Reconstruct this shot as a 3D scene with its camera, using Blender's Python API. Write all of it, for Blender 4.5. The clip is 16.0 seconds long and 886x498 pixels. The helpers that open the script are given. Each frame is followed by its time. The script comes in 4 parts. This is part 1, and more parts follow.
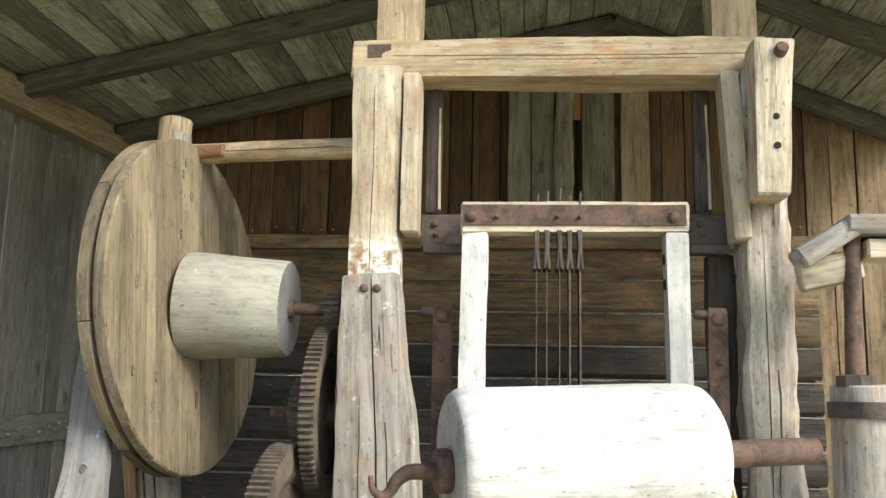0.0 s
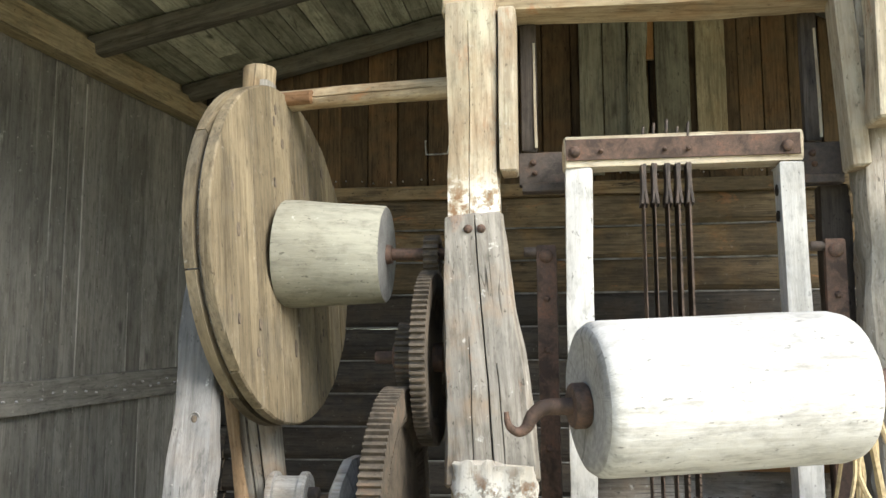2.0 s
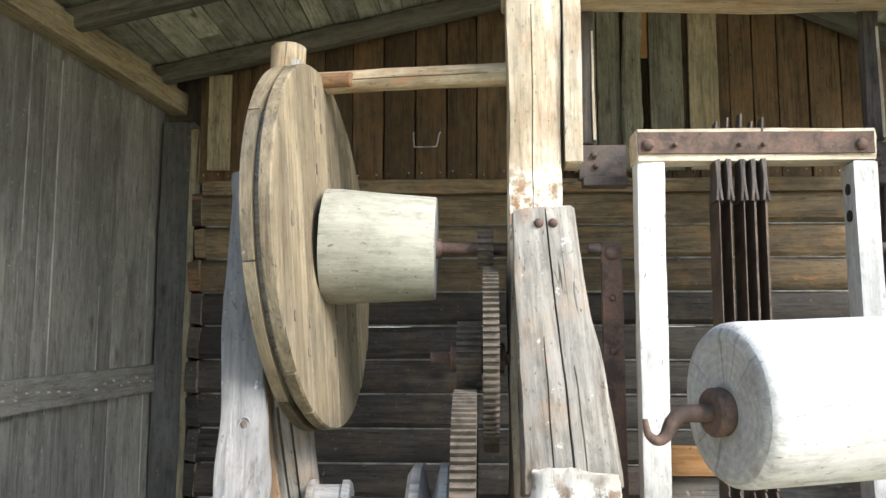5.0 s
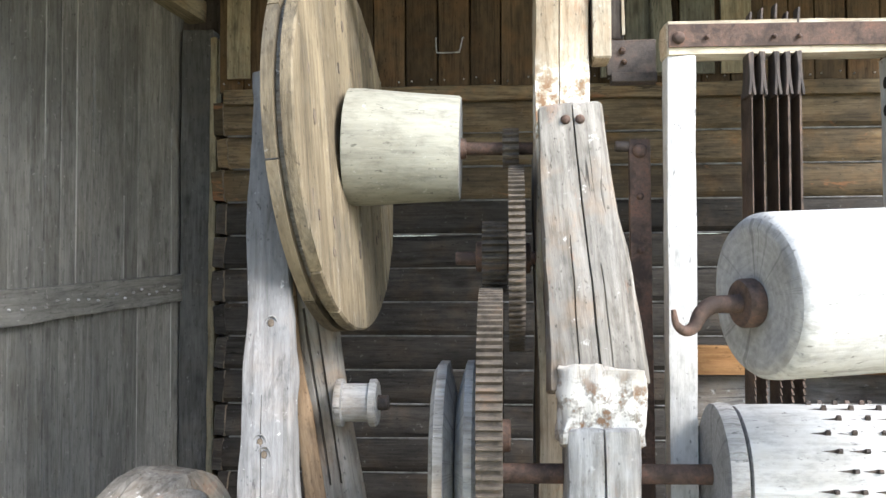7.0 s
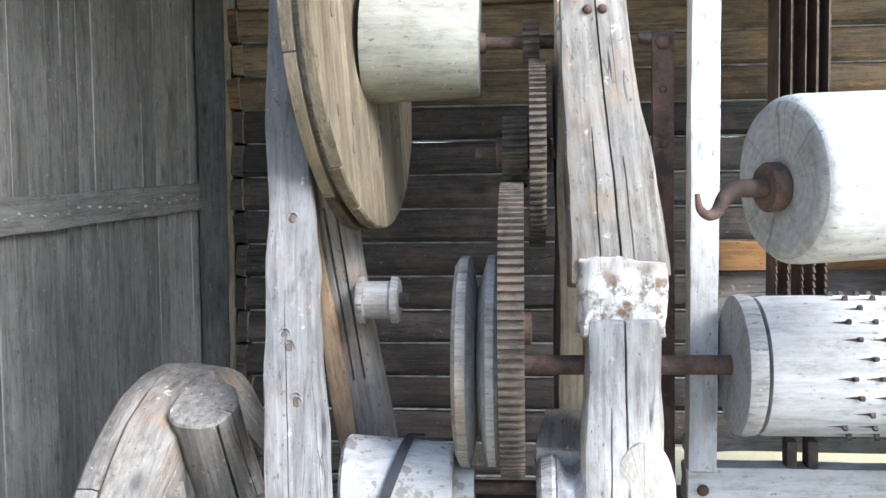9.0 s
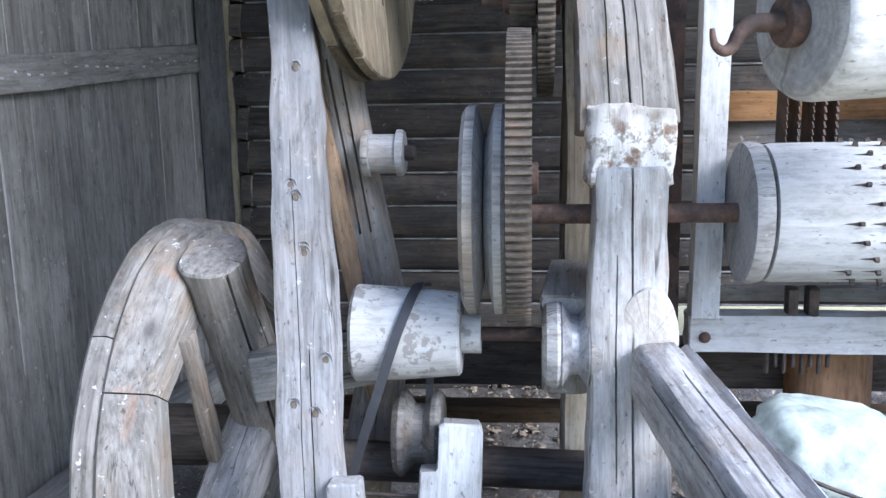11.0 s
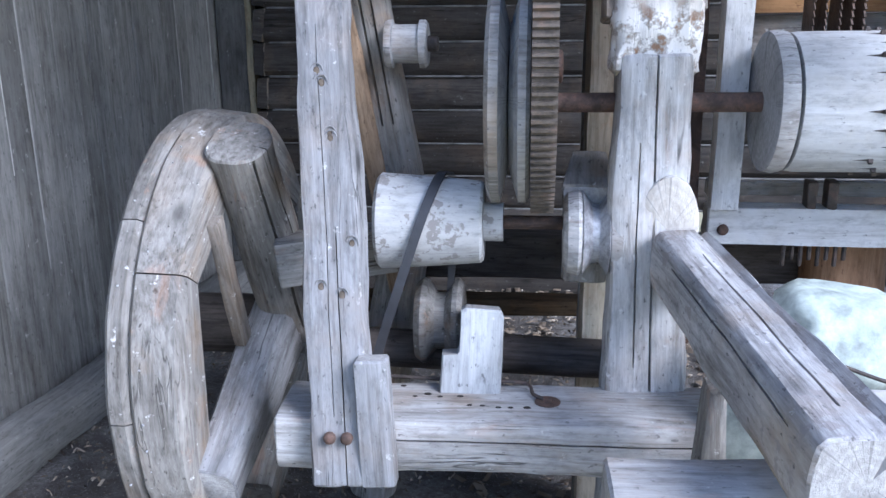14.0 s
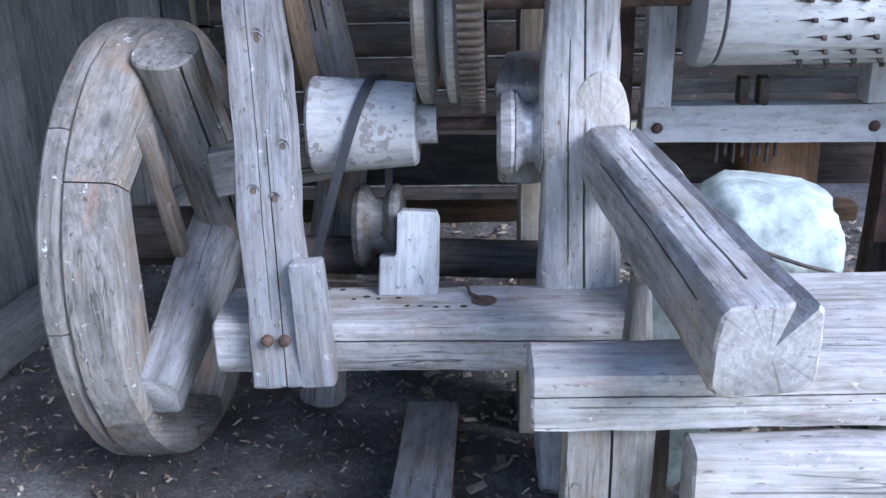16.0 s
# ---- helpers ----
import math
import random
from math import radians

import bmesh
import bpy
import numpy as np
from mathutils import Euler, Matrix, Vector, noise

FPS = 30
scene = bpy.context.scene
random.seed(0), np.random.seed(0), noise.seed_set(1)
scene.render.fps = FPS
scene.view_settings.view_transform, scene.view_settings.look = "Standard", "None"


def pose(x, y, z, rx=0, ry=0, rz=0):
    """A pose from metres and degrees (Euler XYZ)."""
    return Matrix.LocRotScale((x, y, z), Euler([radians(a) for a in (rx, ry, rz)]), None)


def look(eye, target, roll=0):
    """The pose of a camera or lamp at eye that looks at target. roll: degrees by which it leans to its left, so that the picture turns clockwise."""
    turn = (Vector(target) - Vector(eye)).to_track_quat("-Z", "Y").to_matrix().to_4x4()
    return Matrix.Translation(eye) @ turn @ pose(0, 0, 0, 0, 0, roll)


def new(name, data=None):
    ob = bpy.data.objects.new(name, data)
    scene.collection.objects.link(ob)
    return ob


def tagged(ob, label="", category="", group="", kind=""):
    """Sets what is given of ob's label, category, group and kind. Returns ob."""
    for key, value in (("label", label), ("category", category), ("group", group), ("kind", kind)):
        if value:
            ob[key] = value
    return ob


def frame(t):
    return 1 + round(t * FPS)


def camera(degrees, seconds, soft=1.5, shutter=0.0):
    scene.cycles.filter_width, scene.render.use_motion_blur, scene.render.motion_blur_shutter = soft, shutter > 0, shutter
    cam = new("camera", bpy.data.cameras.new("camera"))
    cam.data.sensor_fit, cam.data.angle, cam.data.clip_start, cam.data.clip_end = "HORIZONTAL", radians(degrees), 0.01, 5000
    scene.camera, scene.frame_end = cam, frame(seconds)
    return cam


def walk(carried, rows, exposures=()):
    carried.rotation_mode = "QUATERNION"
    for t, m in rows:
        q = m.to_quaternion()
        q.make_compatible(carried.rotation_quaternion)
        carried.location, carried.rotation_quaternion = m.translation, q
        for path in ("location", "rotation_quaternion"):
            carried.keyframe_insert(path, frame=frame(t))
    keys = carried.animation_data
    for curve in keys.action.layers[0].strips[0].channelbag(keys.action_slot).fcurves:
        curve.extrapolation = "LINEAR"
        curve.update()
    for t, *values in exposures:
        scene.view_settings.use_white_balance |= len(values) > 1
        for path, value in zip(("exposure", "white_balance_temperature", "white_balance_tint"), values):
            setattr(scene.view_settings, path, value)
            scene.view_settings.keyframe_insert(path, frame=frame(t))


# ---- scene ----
cam = camera(52.1, 16.0)
PATH = [
    (0, (0.274, -0.071, 1.918), (0.076, 1.891, 2.254), 1.2),
    (0.5, (0.244, -0.072, 1.922), (-0.032, 1.883, 2.241), 0.8),
    (1, (0.207, -0.066, 1.924), (-0.105, 1.883, 2.249), 0.4),
    (1.5, (0.117, -0.039, 1.902), (-0.177, 1.919, 2.187), 0.1),
    (2, (0.074, -0.02, 1.863), (-0.214, 1.943, 2.112), -0.2),
    (2.5, (0.107, -0.025, 1.863), (-0.16, 1.943, 2.1), -0.7),
    (3, (-0.042, 0.045, 1.873), (-0.276, 2.013, 2.144), -1.0),
    (3.2, (-0.159, 0.086, 1.883), (-0.359, 2.058, 2.155), -1.2),
    (5.3, (-0.398, 0.103, 1.868), (-0.488, 2.087, 2.097), 0.1),
    (5.5, (-0.392, 0.106, 1.86), (-0.49, 2.093, 2.073), -0.1),
    (6, (-0.398, 0.107, 1.848), (-0.514, 2.098, 2.003), -0.6),
    (6.5, (-0.406, 0.12, 1.835), (-0.537, 2.112, 1.942), -0.4),
    (7, (-0.405, 0.129, 1.823), (-0.548, 2.123, 1.886), -0.2),
    (7.5, (-0.404, 0.132, 1.806), (-0.556, 2.127, 1.818), -0.3),
    (8, (-0.407, 0.133, 1.788), (-0.569, 2.126, 1.754), -0.6),
    (8.5, (-0.412, 0.132, 1.774), (-0.584, 2.123, 1.698), -0.7),
    (9, (-0.416, 0.131, 1.762), (-0.597, 2.119, 1.643), -0.7),
    (9.5, (-0.421, 0.127, 1.743), (-0.6, 2.111, 1.558), -0.9),
    (9.7, (-0.421, 0.132, 1.737), (-0.595, 2.111, 1.508), -0.9),
    (12, (-0.442, 0.133, 1.66), (-0.639, 2.073, 1.218), -1.2),
    (12.5, (-0.447, 0.123, 1.644), (-0.644, 2.056, 1.172), -1.4),
    (13, (-0.455, 0.111, 1.636), (-0.655, 2.034, 1.126), -1.3),
    (13.5, (-0.465, 0.09, 1.627), (-0.665, 2.006, 1.088), -1.0),
    (14, (-0.468, 0.073, 1.617), (-0.67, 1.981, 1.052), -0.7),
    (14.5, (-0.478, 0.052, 1.612), (-0.672, 1.953, 1.021), -0.6),
    (15, (-0.475, 0.033, 1.586), (-0.657, 1.923, 0.958), -0.8),
    (15.5, (-0.441, 0.032, 1.556), (-0.608, 1.908, 0.883), -1.3),
    (16, (-0.382, 0.049, 1.551), (-0.507, 1.912, 0.833), -1.5),
]
EXPOSURES = [(0, 0.84, 6700, 7), (3, 0.9, 6500, 8), (5.5, 1.28, 6220, 10), (8.5, 1.25, 5880, 12), (10.5, 1.12, 5400, 14), (12.5, 0.92, 5230, 16), (14.5, 0.82, 5120, 17), (16, 0.61, 5060, 18)]
walk(cam, [(t, look(eye, target, roll)) for t, eye, target, roll in PATH], EXPOSURES)


from mathutils.bvhtree import BVHTree

# ---- light ----
SUN_EL, SUN_AZ = 36.0, 125.0
world = bpy.data.worlds.new("sky")
scene.world = world
world.use_nodes = True
wn = world.node_tree.nodes
sky = wn.new("ShaderNodeTexSky")
sky.sky_type = "NISHITA"
sky.sun_disc = False
sky.sun_elevation, sky.sun_rotation = radians(SUN_EL), radians(SUN_AZ)
wn["Background"].inputs[1].default_value = 0.15
world.node_tree.links.new(sky.outputs[0], wn["Background"].inputs[0])
sun_data = bpy.data.lights.new("sun", "SUN")
sun_data.energy, sun_data.angle, sun_data.color = 3.5, radians(30), (1.0, 0.95, 0.87)
sun = new("sun", sun_data)
_el, _az = radians(SUN_EL), radians(SUN_AZ)
_to = Vector((math.sin(_az) * math.cos(_el), math.cos(_az) * math.cos(_el), math.sin(_el)))
sun.matrix_world = look(_to * 30, (0, 0, 0))


# ---- materials ----
def shader(name):
    m = bpy.data.materials.new(name)
    m.use_nodes = True
    t = m.node_tree
    return m, t, t.nodes, t.nodes["Principled BSDF"]


def ramp(t, src, stops):
    r = t.nodes.new("ShaderNodeValToRGB")
    e = r.color_ramp.elements
    while len(e) < len(stops):
        e.new(0.5)
    for el, (p, c) in zip(e, stops):
        el.position, el.color = p, (*c, 1) if len(c) == 3 else c
    t.links.new(src, r.inputs[0])
    return r.outputs[0]


def noise_tex(t, vec, scale, detail=4.0, rough=0.55, distortion=0.0):
    n = t.nodes.new("ShaderNodeTexNoise")
    n.inputs["Scale"].default_value, n.inputs["Detail"].default_value = scale, detail
    n.inputs["Roughness"].default_value, n.inputs["Distortion"].default_value = rough, distortion
    t.links.new(vec, n.inputs["Vector"])
    return n.outputs["Fac"]


def scaled(t, vec, s):
    m = t.nodes.new("ShaderNodeMapping")
    m.inputs["Scale"].default_value = s
    t.links.new(vec, m.inputs["Vector"])
    return m.outputs[0]


def mix(t, fac, a, b, mode="MIX"):
    m = t.nodes.new("ShaderNodeMix")
    m.data_type, m.blend_type = "RGBA", mode
    for src, i in ((fac, 0), (a, 6), (b, 7)):
        if isinstance(src, (int, float)):
            m.inputs[i].default_value = src
        elif isinstance(src, tuple):
            m.inputs[i].default_value = (*src, 1)
        else:
            t.links.new(src, m.inputs[i])
    return m.outputs[2]


def bump(t, bsdf, height, strength, dist):
    b = t.nodes.new("ShaderNodeBump")
    b.inputs["Strength"].default_value, b.inputs["Distance"].default_value = strength, dist
    t.links.new(height, b.inputs["Height"])
    t.links.new(b.outputs[0], bsdf.inputs["Normal"])


def coords(t, spread=7.0):
    """Object coordinates, moved by a random step for each object."""
    tc, info = t.nodes.new("ShaderNodeTexCoord"), t.nodes.new("ShaderNodeObjectInfo")
    v = t.nodes.new("ShaderNodeVectorMath")
    v.operation = "ADD"
    s = t.nodes.new("ShaderNodeMath")
    s.operation = "MULTIPLY"
    s.inputs[1].default_value = spread
    t.links.new(info.outputs["Random"], s.inputs[0])
    t.links.new(tc.outputs["Object"], v.inputs[0])
    t.links.new(s.outputs[0], v.inputs[1])
    return v.outputs[0], info.outputs["Random"]


def wood(name, light, dark, stain=(0.30, 0.17, 0.07), stain_amount=0.35, cracks=0.6, vary=0.25, flakes=0.0, rough=0.75, grain=1.0, knots=0.7, peel=None, red=0.0, band=None, streak=1.0):
    """Weathered wood with its grain along the object's own z."""
    m, t, n, b = shader(name)
    v, rnd = coords(t)
    long_v = scaled(t, v, (1, 1, 0.045))
    fine = noise_tex(t, long_v, 85 * grain, 5, 0.65)
    broad = noise_tex(t, scaled(t, v, (1, 1, 0.12)), 14 * grain, 4, 0.6, 0.6)
    blot = noise_tex(t, v, 5, 4, 0.6)
    c = ramp(t, fine, [(0.34, dark), (0.50, tuple(0.5 * (a + d) for a, d in zip(light, dark))), (0.64, light)])
    c = mix(t, ramp(t, broad, [(0.42, (0, 0, 0)), (0.64, (1, 1, 1))]), c, mix(t, 0.6, c, light))
    c = mix(t, ramp(t, broad, [(0.26, (0.55,) * 3), (0.40, (0, 0, 0))]), c, tuple(0.7 * d for d in dark))
    wear = noise_tex(t, scaled(t, v, (1, 1, 0.35)), 9, 5, 0.65)
    c = mix(t, ramp(t, wear, [(0.52, (0, 0, 0)), (0.68, (0.55,) * 3)]), c, tuple(min(0.85, 1.25 * a) for a in light))
    tint = noise_tex(t, scaled(t, v, (1, 1, 0.3)), 2.6, 4, 0.6, 0.4)
    c = mix(t, ramp(t, tint, [(0.40, (0.5,) * 3), (0.5, (0, 0, 0))]), c, tuple(0.72 * d for d in dark))
    c = mix(t, ramp(t, tint, [(0.55, (0, 0, 0)), (0.68, (stain_amount * 0.55,) * 3)]), c, tuple(0.5 * (a + s) for a, s in zip(light, stain)))
    st = ramp(t, blot, [(0.50, (0, 0, 0)), (0.72, (stain_amount,) * 3)])
    c = mix(t, st, c, mix(t, 0.6, c, stain))
    mott = noise_tex(t, scaled(t, v, (1, 1, 0.4)), 34, 7, 0.72)
    c = mix(t, 1.0, c, ramp(t, mott, [(0.30, (0.62,) * 3), (0.5, (0.93,) * 3), (0.7, (1.0,) * 3)]), "MULTIPLY")
    grime = noise_tex(t, scaled(t, v, (1, 1, 0.22)), 13, 8, 0.75, 0.5)
    c = mix(t, ramp(t, grime, [(0.60, (0, 0, 0)), (0.70, (0.65 * streak,) * 3)]), c, tuple(0.42 * d for d in dark))
    # a tone of its own for each piece
    tone = ramp(t, rnd, [(0.0, (1 - vary,) * 3), (1.0, (1.0,) * 3)])
    c = mix(t, 1.0, c, tone, "MULTIPLY")
    # knots
    vo = n.new("ShaderNodeTexVoronoi")
    vo.inputs["Scale"].default_value = 4.2
    t.links.new(scaled(t, v, (1, 1, 0.45)), vo.inputs["Vector"])
    kn = ramp(t, vo.outputs["Distance"], [(0.035, (knots,) * 3), (0.085, (knots * 0.35,) * 3), (0.14, (0, 0, 0))])
    c = mix(t, kn, c, tuple(0.30 * d for d in dark))
    # drying cracks along the grain
    cr = noise_tex(t, scaled(t, v, (1, 1, 0.05)), 15, 3, 0.5, 0.9)
    line = ramp(t, cr, [(0.487, (0, 0, 0)), (0.496, (1, 1, 1)), (0.502, (1, 1, 1)), (0.511, (0, 0, 0))])
    part_of = ramp(t, noise_tex(t, scaled(t, v, (1, 1, 0.3)), 6, 2), [(0.54, (0, 0, 0)), (0.62, (cracks,) * 3)])
    line = mix(t, 1.0, line, part_of, "MULTIPLY")
    c = mix(t, line, c, tuple(0.16 * d for d in dark))
    speck = noise_tex(t, scaled(t, v, (1, 1, 0.5)), 75, 4, 0.6)
    c = mix(t, ramp(t, speck, [(0.63, (0, 0, 0)), (0.70, (0.75,) * 3)]), c, tuple(0.30 * d for d in dark))
    # broad weathered streaks, some washed pale, some dark
    wash = noise_tex(t, scaled(t, v, (1, 1, 0.10)), 22, 6, 0.7, 1.2)
    c = mix(t, 1.0, c, ramp(t, wash, [(0.30, (1 - 0.45 * streak, 1 - 0.47 * streak, 1 - 0.50 * streak)), (0.47, (1 - 0.08 * streak,) * 3), (0.60, (1.0,) * 3)]), "MULTIPLY")
    if red:
        rd = ramp(t, noise_tex(t, scaled(t, v, (1, 1, 0.45)), 8, 6, 0.68, 0.6), [(0.59, (0, 0, 0)), (0.66, (red,) * 3)])
        c = mix(t, rd, c, (0.48, 0.20, 0.08))
    if band:
        # flaked white patches over a stretch of the length
        zc = n.new("ShaderNodeTexCoord")
        sz = n.new("ShaderNodeSeparateXYZ")
        t.links.new(zc.outputs["Object"], sz.inputs[0])
        mr = n.new("ShaderNodeMapRange")
        mr.inputs[1].default_value, mr.inputs[2].default_value = band[0], band[1]
        t.links.new(sz.outputs[2], mr.inputs[0])
        on = ramp(t, mr.outputs[0], [(0.0, (0, 0, 0)), (0.3, (1, 1, 1)), (0.7, (1, 1, 1)), (1.0, (0, 0, 0))])
        bl = noise_tex(t, v, 20, 6, 0.7)
        c = mix(t, mix(t, 1.0, on, ramp(t, bl, [(0.47, (0, 0, 0)), (0.51, (1, 1, 1))]), "MULTIPLY"), c, (0.80, 0.77, 0.72))
        c = mix(t, mix(t, 1.0, on, ramp(t, bl, [(0.40, (0.85,) * 3), (0.45, (0, 0, 0))]), "MULTIPLY"), c, (0.26, 0.14, 0.07))
    if flakes:
        fl = ramp(t, noise_tex(t, v, 30, 6, 0.7), [(0.63, (0, 0, 0)), (0.70, (flakes,) * 3)])
        c = mix(t, fl, c, (0.74, 0.73, 0.70))
    if peel:
        pe = ramp(t, noise_tex(t, v, 15, 6, 0.65), [(0.575, (0, 0, 0)), (0.60, (0.9,) * 3)])
        c = mix(t, pe, c, peel)
    t.links.new(c, b.inputs["Base Color"])
    b.inputs["Roughness"].default_value = rough
    b.inputs["Specular IOR Level"].default_value = 0.25
    h = mix(t, line, mix(t, 0.35, fine, broad), (0, 0, 0))
    bump(t, b, mix(t, 0.3, h, mott), 0.85, 0.006)
    return m


def metal(name, light, dark, rough=0.8, metallic=0.2):
    """Pitted iron under brown rust, with darker worn patches."""
    m, t, n, b = shader(name)
    v, rnd = coords(t)
    a = noise_tex(t, v, 70, 8, 0.75)
    blot, pit = noise_tex(t, v, 13, 6, 0.68, 0.4), noise_tex(t, v, 190, 4, 0.7)
    c = ramp(t, a, [(0.32, dark), (0.52, tuple(0.5 * (p + q) for p, q in zip(light, dark))), (0.68, light)])
    c = mix(t, ramp(t, blot, [(0.40, (0.8,) * 3), (0.52, (0, 0, 0))]), c, tuple(0.6 * k for k in dark))
    c = mix(t, ramp(t, blot, [(0.56, (0, 0, 0)), (0.68, (0.5,) * 3)]), c, (light[0] * 1.35, light[1] * 1.05, light[2] * 0.9))
    c = mix(t, ramp(t, pit, [(0.60, (0, 0, 0)), (0.68, (0.6,) * 3)]), c, tuple(0.4 * k for k in dark))
    t.links.new(c, b.inputs["Base Color"])
    t.links.new(ramp(t, a, [(0.3, (rough - 0.15,) * 3), (0.7, (min(1.0, rough + 0.1),) * 3)]), b.inputs["Roughness"])
    b.inputs["Metallic"].default_value = metallic
    bump(t, b, mix(t, 0.4, a, pit), 0.8, 0.004)
    return m


def earth(name):
    m, t, n, b = shader(name)
    tc = n.new("ShaderNodeTexCoord")
    v = tc.outputs["Object"]
    a, g = noise_tex(t, v, 3.4, 7, 0.68), noise_tex(t, v, 60, 6, 0.7)
    c = ramp(t, a, [(0.36, (0.05, 0.042, 0.035)), (0.5, (0.11, 0.10, 0.09)), (0.64, (0.23, 0.22, 0.205))])
    c = mix(t, ramp(t, g, [(0.4, (0, 0, 0)), (0.65, (0.75,) * 3)]), c, (0.055, 0.045, 0.035))
    sp = noise_tex(t, v, 140, 3, 0.6)
    c = mix(t, ramp(t, sp, [(0.62, (0, 0, 0)), (0.68, (0.8,) * 3)]), c, (0.42, 0.40, 0.37))
    sep = n.new("ShaderNodeSeparateXYZ")
    t.links.new(v, sep.inputs[0])

    def edge(src, lo, hi):
        r = n.new("ShaderNodeMapRange")
        r.inputs[1].default_value, r.inputs[2].default_value = lo, hi
        t.links.new(src, r.inputs[0])
        w = n.new("ShaderNodeMath")
        w.operation = "MULTIPLY_ADD"
        w.inputs[1].default_value = 0.5
        t.links.new(a, w.inputs[0])
        t.links.new(r.outputs[0], w.inputs[2])
        return ramp(t, w.outputs[0], [(0.45, (0, 0, 0)), (0.75, (1, 1, 1))])

    # ground outside, mostly unseen, coloured pale and warm to bounce light up inside
    yard = mix(t, 1.0, mix(t, 1.0, edge(sep.outputs[1], 1.6, 1.0), edge(sep.outputs[0], 2.5, 3.0), "LIGHTEN"), edge(sep.outputs[1], 5.7, 6.3), "LIGHTEN")
    bounce_sand = ramp(t, g, [(0.3, (0.44, 0.385, 0.21)), (0.7, (0.66, 0.58, 0.34))])
    c = mix(t, yard, c, bounce_sand)
    t.links.new(c, b.inputs["Base Color"])
    b.inputs["Roughness"].default_value = 0.95
    bump(t, b, g, 0.7, 0.02)
    return m


def plain(name, colour, rough=0.8, spread=0.25, scale=25):
    m, t, n, b = shader(name)
    v, rnd = coords(t)
    a = noise_tex(t, v, scale, 5, 0.65)
    c = ramp(t, a, [(0.3, tuple(k * (1 - spread) for k in colour)), (0.7, tuple(min(1, k * (1 + spread)) for k in colour))])
    t.links.new(c, b.inputs["Base Color"])
    b.inputs["Roughness"].default_value = rough
    bump(t, b, a, 0.4, 0.006)
    return m


def end_grain(name, light, dark):
    """Growth rings and radial checks round the object's own z."""
    m, t, n, b = shader(name)
    tc = n.new("ShaderNodeTexCoord")
    flat = scaled(t, tc.outputs["Object"], (1, 1, 0.0))
    wob = noise_tex(t, flat, 9, 3, 0.5)
    ln = n.new("ShaderNodeVectorMath")
    ln.operation = "LENGTH"
    t.links.new(flat, ln.inputs[0])
    add = n.new("ShaderNodeMath")
    add.operation = "MULTIPLY_ADD"
    add.inputs[1].default_value = 0.07
    t.links.new(wob, add.inputs[0])
    t.links.new(ln.outputs["Value"], add.inputs[2])
    sn = n.new("ShaderNodeMath")
    sn.operation = "MULTIPLY"
    sn.inputs[1].default_value = 330
    t.links.new(add.outputs[0], sn.inputs[0])
    s2 = n.new("ShaderNodeMath")
    s2.operation = "SINE"
    t.links.new(sn.outputs[0], s2.inputs[0])
    c = ramp(t, s2.outputs[0], [(0.0, dark), (0.75, light)])
    c = mix(t, 0.82, c, ramp(t, noise_tex(t, flat, 45, 7, 0.75), [(0.3, dark), (0.68, light)]))
    c = mix(t, ramp(t, noise_tex(t, flat, 7, 4), [(0.5, (0, 0, 0)), (0.7, (0.6,) * 3)]), c, tuple(0.55 * d for d in dark))
    sep = n.new("ShaderNodeSeparateXYZ")
    t.links.new(flat, sep.inputs[0])
    at = n.new("ShaderNodeMath")
    at.operation = "ARCTAN2"
    t.links.new(sep.outputs[0], at.inputs[0])
    t.links.new(sep.outputs[1], at.inputs[1])
    comb = n.new("ShaderNodeCombineXYZ")
    t.links.new(at.outputs[0], comb.inputs[0])
    rad = noise_tex(t, comb.outputs[0], 4.5, 2, 0.5)
    line = ramp(t, rad, [(0.494, (0, 0, 0)), (0.499, (0.4,) * 3), (0.501, (0.4,) * 3), (0.506, (0, 0, 0))])
    c = mix(t, line, c, tuple(0.25 * d for d in dark))
    t.links.new(c, b.inputs["Base Color"])
    b.inputs["Roughness"].default_value = 0.85
    bump(t, b, noise_tex(t, flat, 60, 6, 0.7), 0.6, 0.006)
    return m


PINE = wood("pine_warm", (0.69, 0.575, 0.40), (0.42, 0.325, 0.205), (0.45, 0.22, 0.085), 0.7, 0.6, red=0.55)
PALE = wood("pine_pale", (0.76, 0.68, 0.54), (0.50, 0.415, 0.30), (0.42, 0.24, 0.11), 0.7, 0.5, flakes=0.4, red=0.4)
POSTW = wood("post_pine", (0.76, 0.67, 0.52), (0.50, 0.41, 0.29), (0.42, 0.24, 0.11), 0.7, 0.5, flakes=0.3, red=0.28, band=(2.36, 2.68))
NOTCHW = wood("broken_notch", (0.86, 0.83, 0.77), (0.68, 0.60, 0.50), (0.30, 0.17, 0.08), 0.9, 0.3, flakes=0.6, red=0.3, grain=0.5, band=(-0.02, 0.20))
SPLIT = wood("split_wood", (0.50, 0.36, 0.23), (0.28, 0.18, 0.105), (0.48, 0.25, 0.10), 0.6, 0.4)
FELLOE = wood("felloe_wood", (0.34, 0.325, 0.295), (0.165, 0.15, 0.132), (0.34, 0.225, 0.12), 0.8, 0.6, 0.2, flakes=0.75, red=0.16)
STRUTW = wood("strut_wood", (0.36, 0.36, 0.362), (0.21, 0.207, 0.205), (0.32, 0.24, 0.17), 0.5, 0.8, flakes=0.5, knots=0.9)
FLANGEW = wood("flange_wood", (0.60, 0.59, 0.575), (0.38, 0.37, 0.355), (0.36, 0.28, 0.2), 0.5, 0.5, 0.1, flakes=0.4)
# greyer low logs, with the dimness down there put into the colour
